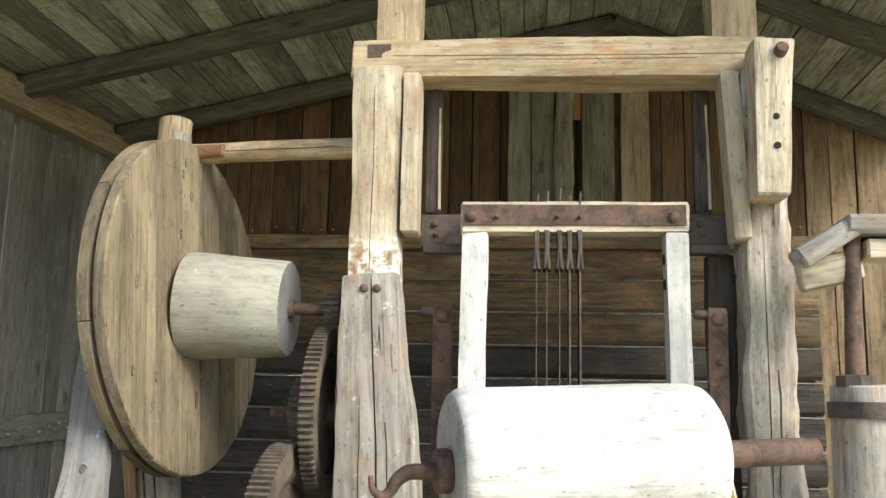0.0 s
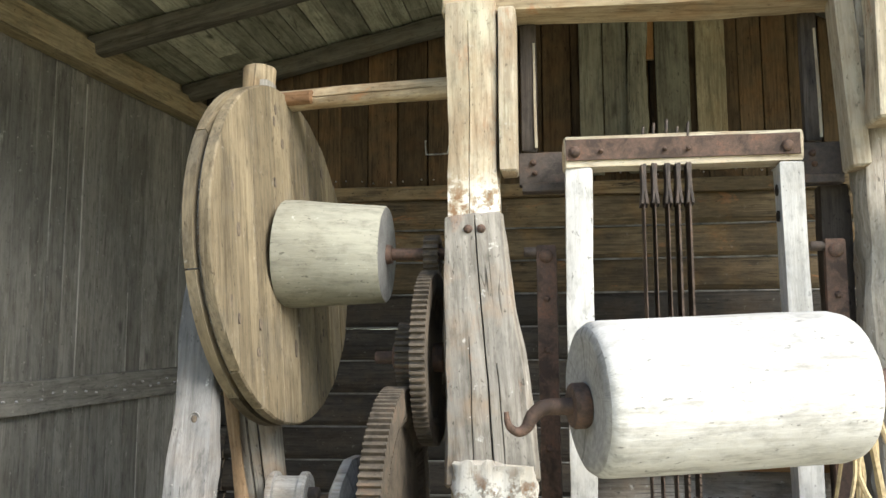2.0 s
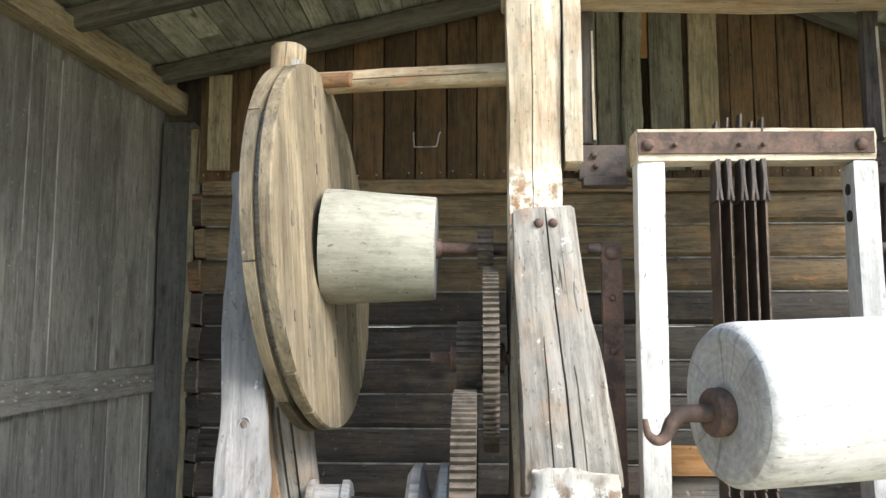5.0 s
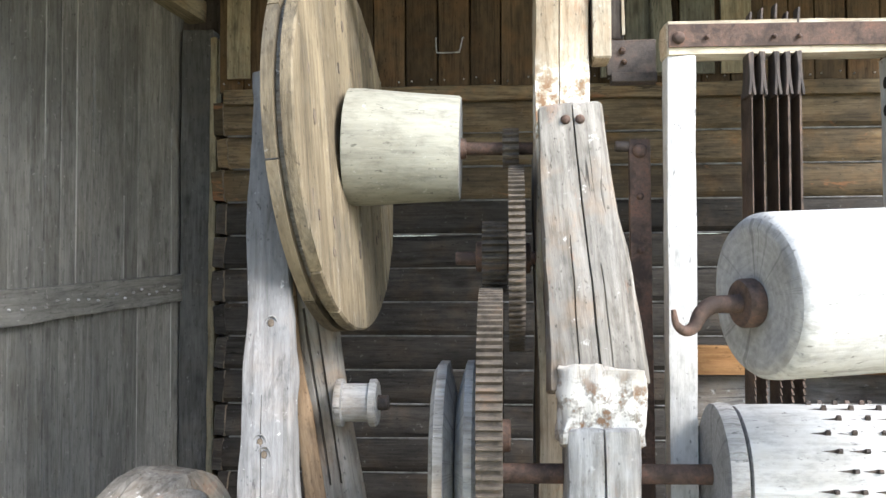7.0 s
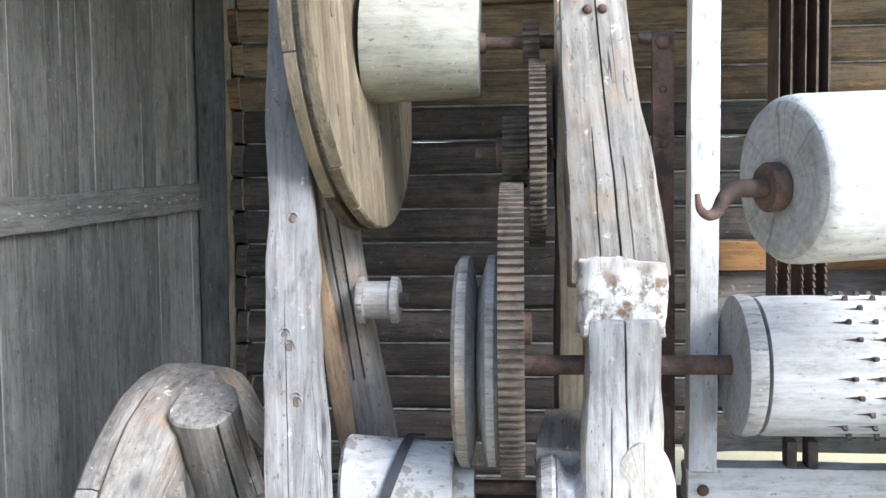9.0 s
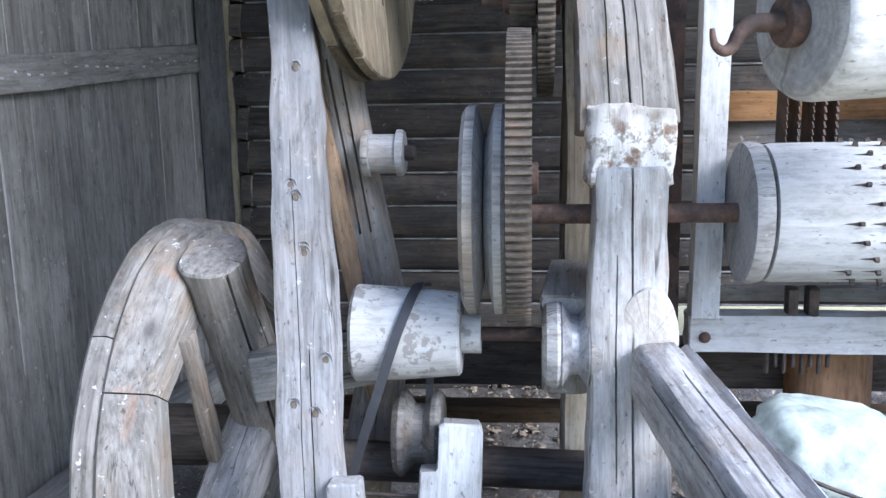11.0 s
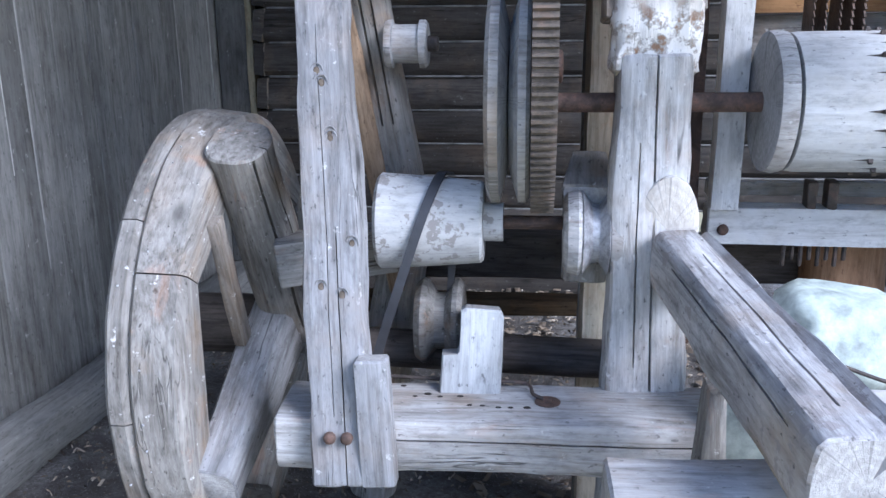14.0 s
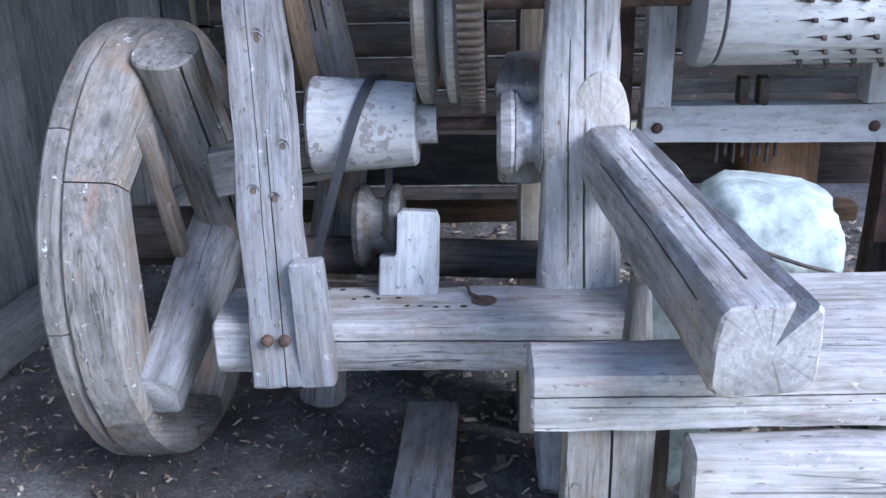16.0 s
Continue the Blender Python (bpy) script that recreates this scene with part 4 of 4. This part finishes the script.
    lathe("collar", b1, b1 + Vector((1, 0, 0)), [(0, 0.034), (0.018, 0.03), (0.018, 0.0001)], RUST, e, "", 14)
    pm, _ = axis_pose((-0.42, 2.942, 2.222), (0, 2.942, 2.222), (0, 0, 1))
    put("pinion", gear_mesh("pinion", 0.064, 0.05, 16), GEARM, pm, e, "small rusty pinion")


flywheel()


def gears():
    def one(name, x0, x1, y, z, r, teeth, label):
        m, _ = axis_pose((x0, y, z), (x1, y, z), (0, 0, 1))
        e = put(name, gear_mesh(name, r, x1 - x0, teeth), GEARM, m, GANG, label)
        rod("hub", (x0 - 0.02, y, z), (x1 + 0.02, y, z), 0.045, RUST, e)
        return e
    a = one("gear_wheel", -0.403, -0.358, 2.82, 1.88, 0.275, 84, "large rusty spur gear below the pinion")
    rod("axle", (-0.56, 2.82, 1.88), (-0.25, 2.82, 1.88), 0.02, RUST, a)
    one("gear_pinion", -0.48, -0.408, 2.82, 1.885, 0.105, 30, "broad rusty pinion behind the large gear")
    one("gear_wheel", -0.483, -0.42, 2.63, 1.39, 0.405, 112, "very large brown spur gear beside the disc pulley")


gears()


def disc_pulley():
    c = Vector((-0.598, 2.617, 1.305))
    e = thing("disc_pulley", c, "grey wooden pulley of two chamfered discs", "pulley")
    x = Vector((1, 0.0, 0))
    R = 0.292
    lathe("disc", c - x * 0.006, c + x, [(0, 0.0001), (0, R - 0.02), (0.012, R), (0.036, R), (0.056, R - 0.09), (0.056, 0.0001)], GREY, e, "", 14, 0.003)
    lathe("disc", c + x * 0.055, c + x, [(0, 0.0001), (0, R - 0.09), (0.026, R), (0.046, R), (0.056, R - 0.012), (0.056, 0.0001)], SILVER, e, "", 22, 0.003)


disc_pulley()


def spool():
    c = Vector((-0.945, 2.96, 1.432))
    e = thing("spool", c, "small pale wooden spool with two flanges", "spool")
    lathe("spool_body", c, c + Vector((1, 0, 0)), [(0.0, 0.0001), (0.0, 0.07), (0.008, 0.075), (0.022, 0.075), (0.026, 0.06), (0.105, 0.06), (0.108, 0.074), (0.125, 0.074), (0.132, 0.066), (0.132, 0.0001)], SILVER, e, "", 36, 0.001)
    rod("pin", c + Vector((0.12, 0, 0)), c + Vector((0.165, 0, 0)), 0.024, IRON, e)


spool()


def supports():
    e = thing("round_log_post", (-0.93, 2.95, GROUND), "round grey pine log post with an orange split face", "post")
    timber("log_post_foot", (-1.06, 3.04, GROUND), (-0.90, 3.03, 0.87), 0.17, 0.16, BRACEW, e, rnd=0.75, rough=0.006, k=28)
    timber("log_post", (-0.903, 3.03, 0.82), (-1.10, 3.10, 2.0), 0.18, 0.16, BRACEW, e, w1=0.15, d1=0.14, rnd=0.75, rough=0.006, k=28, cracks=((85, 0.3, 0.75, 0.01, 0.05), (110, 0.35, 0.8, 0.006, 0.03)))
    timber("log_post_top", (-1.10, 3.10, 1.95), (-1.075, 3.12, 2.9), 0.15, 0.14, GREY, e, w1=0.115, d1=0.115, rnd=0.75, rough=0.006, k=28)
    timber("split_face", (-0.925, 2.925, 0.62), (-1.125, 3.0, 1.85), 0.05, 0.024, SPLIT, e, rnd=0.9, rough=0.010, label="orange-brown split face")
    timber("log_top", (-1.076, 3.12, 2.84), (-1.074, 3.121, 2.957), 0.118, 0.118, PINE, e, rnd=0.9, rough=0.003, k=28)
    e = thing("top_rail", (-0.7, 2.95, 2.78), "round pine cross rail with reddish bark remains", "rail")
    timber("cross_rail", (-1.08, 3.09, 2.81), (-0.30, 2.90, 2.78), 0.075, 0.075, PINE, e, rnd=0.85, rough=0.004, cracks=((95, 0.3, 0.9, 0.004, 0.015),))
    timber("bark_patch", (-0.98, 3.04, 2.805), (-0.83, 3.01, 2.80), 0.05, 0.06, BARK, e, rnd=0.8, rough=0.003, label="reddish bark patch")
    e = thing("leaning_strut", (-0.975, 2.2, 0.3), "grey knotty leaning strut bolted to the lower beam", "strut")
    st = timber("strut", (-0.955, 2.165, 0.345), (-1.115, 2.86, 2.44), 0.17, 0.10, STRUTW, e, w1=0.115, rough=0.010, rnd=0.25, step=0.045, k=28, cracks=((80, 0.1, 0.55, 0.004, 0.02), (100, 0.0, 0.3, 0.004, 0.02)), label="grey knotty timber")
    timber("foot_cheek", (-0.860, 2.162, 0.352), (-0.882, 2.205, 0.69), 0.085, 0.075, STRUTW, e, rough=0.004, rnd=0.2)
    for x, f in ((-0.99, 0.07), (-0.945, 0.07)):
        bolt((x, 2.145, 0.485), st, 0.016)
    for x, z in ((-1.01, 1.226), (-0.946, 0.962), (-1.025, 0.854), (-0.968, 0.834), (-1.05, 1.7), (-1.052, 1.396), (-1.012, 1.236), (-1.038, 1.366)):
        p = on_surface(st, (x, 1.0, z), (0, 1, 0))
        if p.y < 1.5:
            continue
        k = rod("knot", p + Vector((0, 0.006, 0)), p + Vector((0, -0.003, 0)), rng.uniform(0.005, 0.008), DARKW, st, "dark knot", k=14, rough=0.004)
        k.matrix_basis = k.matrix_basis @ Matrix.Diagonal((1, 1.4, 1, 1))
        pts = [p + Vector((0.016 * math.cos(t), 0.002, 0.020 * math.sin(t))) for t in [2 * math.pi * j / 10 for j in range(11)]]
        tube("knot_ring", pts, 0.0022, STRUTW, st, "", 6, 2)
    e = thing("lower_beam", (-0.5, 2.36, 0.3), "silver-grey hewn lower beam with nail holes", "beam")
    lb = timber("beam", (-1.165, 2.355, 0.42), (0.35, 2.40, 0.41), 0.165, 0.275, SILVER, e, rough=0.008, rnd=0.25, k=28, cracks=((72, 0.2, 0.98, 0.008, 0.03), (100, 0.3, 0.9, 0.003, 0.01)))
    for x, y in ((-0.883, 2.462), (-0.839, 2.451), (-0.797, 2.384), (-0.763, 2.404), (-0.727, 2.39), (-0.701, 2.441), (-0.67, 2.396), (-0.64, 2.341), (-0.604, 2.339), (-0.56, 2.33), (-0.527, 2.332), (-0.482, 2.335)):
        p = on_surface(lb, (x, y, 1), (0, 0, -1))
        k = rod("nail_hole", p - Vector((0, 0, 0.01)), p + Vector((0, 0, 0.0015)), rng.uniform(0.005, 0.008), HOLE, lb, k=10, rough=0.002)
        k.matrix_basis = k.matrix_basis @ Matrix.Diagonal((1.5, 1, 1, 1))
    tube("rod_staple", [(-0.97, 2.50, 0.508), (-0.8, 2.485, 0.510), (-0.62, 2.475, 0.512), (-0.50, 2.465, 0.514), (-0.475, 2.44, 0.514), (-0.465, 2.40, 0.509), (-0.43, 2.375, 0.506)], 0.0055, IRON, lb, "dark bent staple rod")
    p = on_surface(lb, (-0.426, 2.374, 1), (0, 0, -1))
    lathe("washer", p - Vector((0, 0, 0.004)), p + Vector((0, 0, 1)), [(0, 0.0001), (0, 0.034), (0.007, 0.036), (0.009, 0.03), (0.009, 0.013), (0.018, 0.011), (0.018, 0.0001)], RUST, lb, "rusty nailed washer", 20)


supports()


def cone_two():
    c = Vector((-0.92, 2.6, 0.953))
    e = thing("painted_cone", c, "white flaking conical wooden pulley with a black belt", "pulley")
    x = Vector((1, 0, 0))
    lathe("cone_body", c, c + x, [(0, 0.0001), (0, 0.13), (0.01, 0.14), (0.16, 0.13), (0.297, 0.118), (0.305, 0.11), (0.305, 0.055), (0.36, 0.055), (0.36, 0.0001)], PAINT, e, "white flaking paint over wood", 48, 0.002)
    rod("axle", c + x * 0.35, c + x * 0.53, 0.02, RUST, e)
    ribbon("belt", [(-0.72, 2.68, 1.075), (-0.735, 2.60, 1.094), (-0.75, 2.51, 1.070), (-0.785, 2.458, 0.98), (-0.845, 2.445, 0.80), (-0.905, 2.46, 0.62), (-0.95, 2.49, 0.46)], 0.027, 0.007, RUBBER, e, "black rubber belt")
    ribbon("belt", [(-0.715, 2.69, 0.86), (-0.72, 2.70, 0.78), (-0.725, 2.71, 0.70)], 0.022, 0.006, RUBBER, e, "black rubber belt")


cone_two()


def grooved_pulley():
    c = Vector((-0.39, 2.58, 0.93))
    e = thing("grooved_pulley", c, "worn steel grooved pulley with wide flanges", "pulley")
    x = Vector((1, 0, 0))
    lathe("pulley_body", c + x * 0.05, c + x, [(0, 0.0001), (0, 0.115), (0.004, 0.12), (0.03, 0.085), (0.05, 0.082), (0.07, 0.11), (0.074, 0.118), (0.08, 0.10), (0.08, 0.0001)], STEEL, e, "worn steel groove", 40, 0.001)
    lathe("flange", c, c + x, [(0, 0.0001), (0, 0.095), (0.012, 0.115), (0.04, 0.125), (0.05, 0.118), (0.05, 0.0001)], SILVER, e, "grey wooden flange", 14, 0.003)
    lathe("flange", c + x * 0.13, c + x, [(0, 0.0001), (0, 0.11), (0.03, 0.118), (0.04, 0.10), (0.04, 0.0001)], SILVER, e, "grey wooden flange", 14, 0.003)
    timber("bearing_block", (-0.32, 2.72, 0.75), (-0.31, 2.74, 1.05), 0.14, 0.12, GREY, e, rnd=0.3, rough=0.005)
    timber("bearing_cap", (-0.32, 2.60, 1.035), (-0.31, 2.80, 1.10), 0.15, 0.06, GREY, e, side=(0, 0, 1), w1=0.10, rnd=0.2, rough=0.004, label="grey wooden bearing cap")


grooved_pulley()


def low_parts():
    e = thing("bottom_shaft", (-0.6, 2.75, 0.475), "dark wooden shaft with a small double-disc pulley", "shaft")
    rod("shaft", (-1.15, 2.77, 0.49), (-0.15, 2.75, 0.47), 0.062, DARKW, e)
    lathe("pulley", (-0.83, 2.72, 0.60), (0, 2.72, 0.60), [(0, 0.0001), (0, 0.12), (0.02, 0.135), (0.035, 0.13), (0.06, 0.09), (0.09, 0.09), (0.115, 0.13), (0.13, 0.135), (0.145, 0.12), (0.145, 0.0001)], FELLOE, e, "bare wooden double-disc pulley", 40)
    e = thing("stepped_block", (-0.65, 2.42, 0.46), "pale grey stepped wooden block on the beam", "block")
    prof = [(-0.088, 0.0), (0.085, 0.0), (0.088, 0.10), (0.088, 0.225), (0.078, 0.243), (-0.02, 0.247), (-0.034, 0.238), (-0.036, 0.125), (-0.042, 0.115), (-0.084, 0.112)]
    cx, cz = 0.01, 0.10
    rings = [[(cx + (x - cx) * k, y, cz + (z - cz) * k) for x, z in prof] for y, k in ((0.0, 0.955), (0.006, 1.0), (0.06, 1.0), (0.112, 1.0), (0.118, 0.955))]
    put("block", mesh_rings("block", rings, smooth=False), BLOCKW, Matrix.Translation((-0.643, 2.415, 0.493)) @ pose(0, 0, 0, -14, 2, 4), e)
    e = thing("rear_beam", (-0.6, 3.1, 0.7), "dark rear timber behind the pulleys", "beam")
    timber("beam", (-1.3, 3.2, 0.68), (0.9, 3.2, 0.68), 0.16, 0.14, DARKW, e)
    timber("beam", (-1.3, 3.25, 0.47), (0.9, 3.25, 0.47), 0.06, 0.10, GABLE, e)
    e = thing("beam_stub", (-1.2, 2.75, 0.86), "grey squared beam end behind the strut", "beam")
    timber("beam", (-1.25, 2.66, 0.80), (-0.9, 2.74, 0.84), 0.145, 0.15, GREY, e, rough=0.006)
    e = thing("stump", (0.56, 3.1, GROUND), "orange-brown bark log standing under the sash", "log")
    timber("stump_log", (0.56, 3.1, GROUND), (0.56, 3.1, 0.84), 0.26, 0.24, BARK, e, rnd=0.85, rough=0.01)


low_parts()


def stone_mesh(name, sx, sy, sz, seed):
    bm = bmesh.new()
    bmesh.ops.create_icosphere(bm, subdivisions=4, radius=1)
    o = Vector((seed, seed * 0.3, 7))
    for vv in bm.verts:
        p = vv.co
        g = 1 + 0.22 * noise.noise(p * 1.3 + o) + 0.07 * noise.noise(p * 4 + o) + 0.02 * noise.noise(p * 11)
        q = Vector((math.copysign(abs(p.x) ** 0.7, p.x), math.copysign(abs(p.y) ** 0.7, p.y), math.copysign(abs(p.z) ** 0.7, p.z)))
        vv.co = Vector((q.x * sx, q.y * sy, q.z * sz)) * g
    me = bpy.data.meshes.new(name)
    bm.to_mesh(me)
    bm.free()
    me.shade_smooth()
    return me


def front_parts():
    e = thing("front_beam", (0.0, 1.6, 0.5), "bright grey front beam with a rounded notch", "beam")
    timber("beam", (-0.325, 1.615, 0.662), (1.4, 1.65, 0.682), 0.13, 0.17, SILVER, e, rough=0.008, rnd=0.22, k=28, cracks=((75, 0.0, 0.9, 0.005, 0.025), (95, 0.05, 0.6, 0.004, 0.02)))
    timber("prop", (-0.165, 1.65, GROUND), (-0.165, 1.65, 0.63), 0.18, 0.14, GREY, e, rough=0.006, cracks=((90, 0, 1, 0.006, 0.03),))
    timber("prop", (-0.085, 1.70, GROUND), (-0.085, 1.70, 0.63), 0.09, 0.14, DARKW, e, rough=0.006)
    e = thing("lower_slab", (0.4, 1.5, 0.4), "sunlit white-grey slab below the front beam", "slab")
    timber("slab", (-0.03, 1.52, 0.50), (1.4, 1.54, 0.51), 0.20, 0.10, SILVER, e, rough=0.006, rnd=0.2, cracks=((80, 0.1, 0.9, 0.006, 0.02),))
    timber("slab_leg", (0.5, 1.52, GROUND), (0.5, 1.52, 0.42), 0.14, 0.12, GREY, e)
    e = thing("wide_plank", (0.8, 1.85, 0.7), "wide bleached plank lying behind the front beam", "plank")
    timber("plank", (0.23, 1.86, 0.715), (1.4, 1.89, 0.73), 0.045, 0.30, SILVER, e, rough=0.004, rnd=0.12, cracks=((0, 0.1, 0.9, 0.004, 0.01),))
    timber("plank_leg", (0.9, 1.88, GROUND), (0.9, 1.88, 0.70), 0.12, 0.12, GREY, e)
    e = thing("diagonal_log", (-0.05, 1.9, 0.8), "split grey log lying across the front beam", "log")
    timber("log", (-0.08, 2.46, 0.89), (0.055, 1.39, 0.855), 0.15, 0.17, MOTTLED, e, w1=0.185, d1=0.175, side=(0, 0, 1), rnd=0.34, rough=0.006, step=0.05, k=32, cracks=((58, 0.0, 1.0, 0.03, 0.045), (40, 0.05, 0.6, 0.006, 0.03), (95, 0.2, 0.9, 0.006, 0.02), (150, 0.2, 0.9, 0.005, 0.02)))
    e = thing("wedge_stub", (0.0, 2.1, GROUND), "pointed dark grey split wood stub", "stub")
    timber("stub", (-0.05, 2.05, GROUND), (-0.047, 2.06, 0.71), 0.17, 0.11, FELLOE, e, w1=0.04, rnd=0.4, rough=0.006)
    e = thing("boulder", (0.28, 2.25, 0.55), "pale greenish boulder hung in a wire", "stone", "counterweight stones")
    put("stone", stone_mesh("stone", 0.185, 0.14, 0.145, 3.0), STONE, Matrix.Translation((0.285, 2.25, 0.735)), e)
    tube("wire", [(0.11, 2.10, 0.815), (0.21, 2.085, 0.77), (0.33, 2.085, 0.725), (0.43, 2.12, 0.685), (0.455, 2.2, 0.635)], 0.005, IRON, e, "dark wire")
    e = thing("boulder", (0.05, 2.3, GROUND), "smaller pale boulder behind the stub", "stone", "counterweight stones")
    put("stone", stone_mesh("stone", 0.12, 0.12, 0.30, 5.0), STONE, Matrix.Translation((0.08, 2.30, 0.28)), e)
    e = thing("floor_plank", (-0.61, 2.1, GROUND), "grey plank lying below the beam", "plank")
    board("plank", (-0.625, 1.4, GROUND + 0.085), (-0.61, 2.75, GROUND + 0.13), 0.175, 0.05, GREY, e, side=(0, 0, 1))


front_parts()


def ring_wheel():
    c = Vector((-1.488, 2.86, 0.512))
    e = thing("felloe_wheel", (c.x, c.y, GROUND), "old grey wooden wheel of heavy felloes beside the wall", "wheel")
    R = 0.72
    for layer, (x0, x1, k, off, ro, ri) in enumerate(((-0.10, -0.035, 8, 0.02, R, 0.59), (-0.033, 0.105, 6, 0.47, R + 0.003, 0.58))):
        for i in range(k):
            a0, a1 = 2 * math.pi * (i + off) / k + 0.003, 2 * math.pi * (i + 1 + off) / k - 0.003
            rings = []
            n = 10
            for j in range(n + 1):
                a = a0 + (a1 - a0) * j / n
                mid = (a0 + a1) / 2
                flat = math.cos((a1 - a0) / 2) / math.cos(a - (a0 + a1) / 2)
                inner = ri * (1.03 * flat if layer else 1)
                g = 1 + 0.010 * noise.noise(Vector((a * 6, layer, i)))
                ring = []
                for x, q in ((x0, ro - 0.012), (x0 + 0.012, ro), (x1 - 0.015, ro * (1 - 0.02 * layer)), (x1, ro * (1 - 0.035 * layer) - 0.012), (x1, inner + 0.012), (x1 - 0.012, inner), (x0 + 0.01, inner), (x0, inner + 0.01)):
                    ring.append((x, q * g * math.cos(a - mid), q * g * math.sin(a - mid)))
                rings.append(ring)
            put("felloe", mesh_rings("felloe", rings), FELLOE, Matrix.Translation(c) @ Matrix.Rotation(mid, 4, "X"), e)
    for i in range(26):
        a = 2.0 + 2.6 * i / 25 + rng.uniform(-0.03, 0.03)
        d = Vector((0, math.cos(a), math.sin(a)))
        xx = rng.choice((-0.07, 0.0, 0.05))
        bolt(c + d * (R - (0.012 if xx > 0.02 else 0.0)) + Vector((xx, 0, 0)) - d * 0.008, e, rng.uniform(0.003, 0.005), d, STEEL, "nail")
    hub = c + Vector((0.13, 0.0, 0.0))
    timber("spoke", hub + Vector((0.06, 0.10, -0.02)), (-1.312, 2.56, 1.185), 0.22, 0.20, FELLOE, e, side=(1, 0, 0), rnd=0.85, rough=0.009, w1=0.185, d1=0.175, k=28, cracks=((40, 0.1, 0.95, 0.01, 0.04), (75, 0.3, 1.0, 0.006, 0.03)))
    timber("spoke_splint", (-1.37, 2.63, 0.55), (-1.37, 2.465, 0.98), 0.06, 0.04, FELLOE, e, side=(1, 0, 0), rnd=0.3, rough=0.005)
    timber("spoke", hub + Vector((0.03, 0.08, 0.03)), (-1.35, 2.25, 0.25), 0.22, 0.17, STRUTW, e, side=(1, 0, 0), rnd=0.3, rough=0.008, w1=0.16, d1=0.12, k=24)
    timber("spoke", hub + Vector((0.0, 0.0, 0.0)), (-1.42, 3.3, 0.35), 0.13, 0.13, GREY, e, side=(1, 0, 0), rnd=0.7, rough=0.006)
    rod("hub", c + Vector((-0.16, 0.02, 0)), c + Vector((0.10, 0.02, 0)), 0.10, DARKW, e, "thick dark wooden hub")


ring_wheel()


def right_parts():
    e = thing("screw_stand", (1.17, 2.6, GROUND), "weathered post with an iron screw rod and bearing", "stand")
    timber("post", (1.20, 2.58, GROUND), (1.20, 2.58, 1.99), 0.19, 0.19, GREY, e, rnd=0.7, rough=0.006)
    lathe("band", (1.20, 2.58, 1.90), (1.20, 2.58, 3), [(0, 0.095), (0, 0.106), (0.045, 0.106), (0.045, 0.095)], IRON, e, "iron band", 28)
    rod("screw_rod", (1.155, 2.55, 1.95), (1.172, 2.55, 2.45), 0.024, RUST, e, "rusty iron rod")
    timber("bearing", (1.03, 2.60, 2.345), (1.18, 2.58, 2.44), 0.06, 0.16, GREY, e, rnd=0.3, rough=0.008)
    timber("bearing", (1.15, 2.58, 2.435), (1.48, 2.56, 2.43), 0.06, 0.17, GREY, e, rnd=0.35, rough=0.008)
    timber("bearing_block", (1.04, 2.62, 2.30), (1.20, 2.59, 2.33), 0.09, 0.12, PALE, e, rnd=0.3, rough=0.006)
    timber("bearing_block", (1.20, 2.57, 2.37), (1.32, 2.57, 2.37), 0.06, 0.12, PALE, e, rnd=0.3, rough=0.006)
    lathe("nut", (1.157, 2.55, 1.985), (1.157, 2.55, 3), [(0, 0.0001), (0, 0.05), (0.03, 0.05), (0.034, 0.04), (0.034, 0.0001)], IRON, e, "iron nut", 8)


right_parts()


def irons():
    for x0, x1 in ((-0.005, -0.016), (0.835, 0.85)):
        e = timber("guide_iron", (x0, 2.84, 0.5), (x1, 2.84, 2.23), 0.062, 0.03, RUST, GANG, rnd=0.15, rough=0.001, label="rusty vertical guide iron")
        bolt((x1, 2.822, 2.195), e, 0.022)
        rod("nut", (x1 - 0.07, 2.84, 2.21), (x1 - 0.03, 2.84, 2.21), 0.016, IRON, e)
        for z in (2.06, 1.9, 1.6, 1.3):
            bolt((x1, 2.824, z), e, 0.011)
    # dark boards, each with a pale edge; the right one fills a shaded recess
    for x in (-0.068, 0.835):
        g = timber("guide_board", (x, 2.96, 2.56), (x, 2.96, 3.0), 0.05, 0.04, DARKW, GANG, rnd=0.12, rough=0.002, label="dark guide board")
        board("worn_edge", (x + 0.022, 2.937, 2.57), (x + 0.018, 2.937, 2.93), 0.009, 0.006, PALE, g)
    timber("rear_post", (0.885, 2.98, GROUND), (0.89, 2.98, 2.42), 0.09, 0.08, DARKW, GANG)
    for x0, x1 in ((-0.10, 0.045), (0.77, 0.90)):
        g = board("iron_bracket", (x0, 2.91, 2.49), (x1, 2.91, 2.49), 0.11, 0.03, IRON, GANG, label="dark bolted iron guide bracket")
        board("bracket_foot", (x0 + 0.01, 2.90, 2.425), (x1, 2.90, 2.425), 0.03, 0.06, IRON, g)
        bolt((x0 + 0.045, 2.893, 2.51), g, 0.011, mat=RUST)
        bolt((x0 + 0.05, 2.893, 2.475), g, 0.009, mat=RUST)


def wall_hook():
    e = thing("wire_hook", (-0.73, BACK, 3.12), "bent wire hook on the gable boards", "hook")
    y = BACK + 0.005
    tube("wire", [(-0.815, y + 0.05, 3.215), (-0.813, y, 3.20), (-0.808, y - 0.01, 3.13), (-0.795, y - 0.01, 3.117), (-0.69, y - 0.01, 3.118), (-0.675, y - 0.01, 3.128), (-0.66, y, 3.20), (-0.655, y + 0.05, 3.215)], 0.0045, STEEL, e)


wall_hook()


irons()
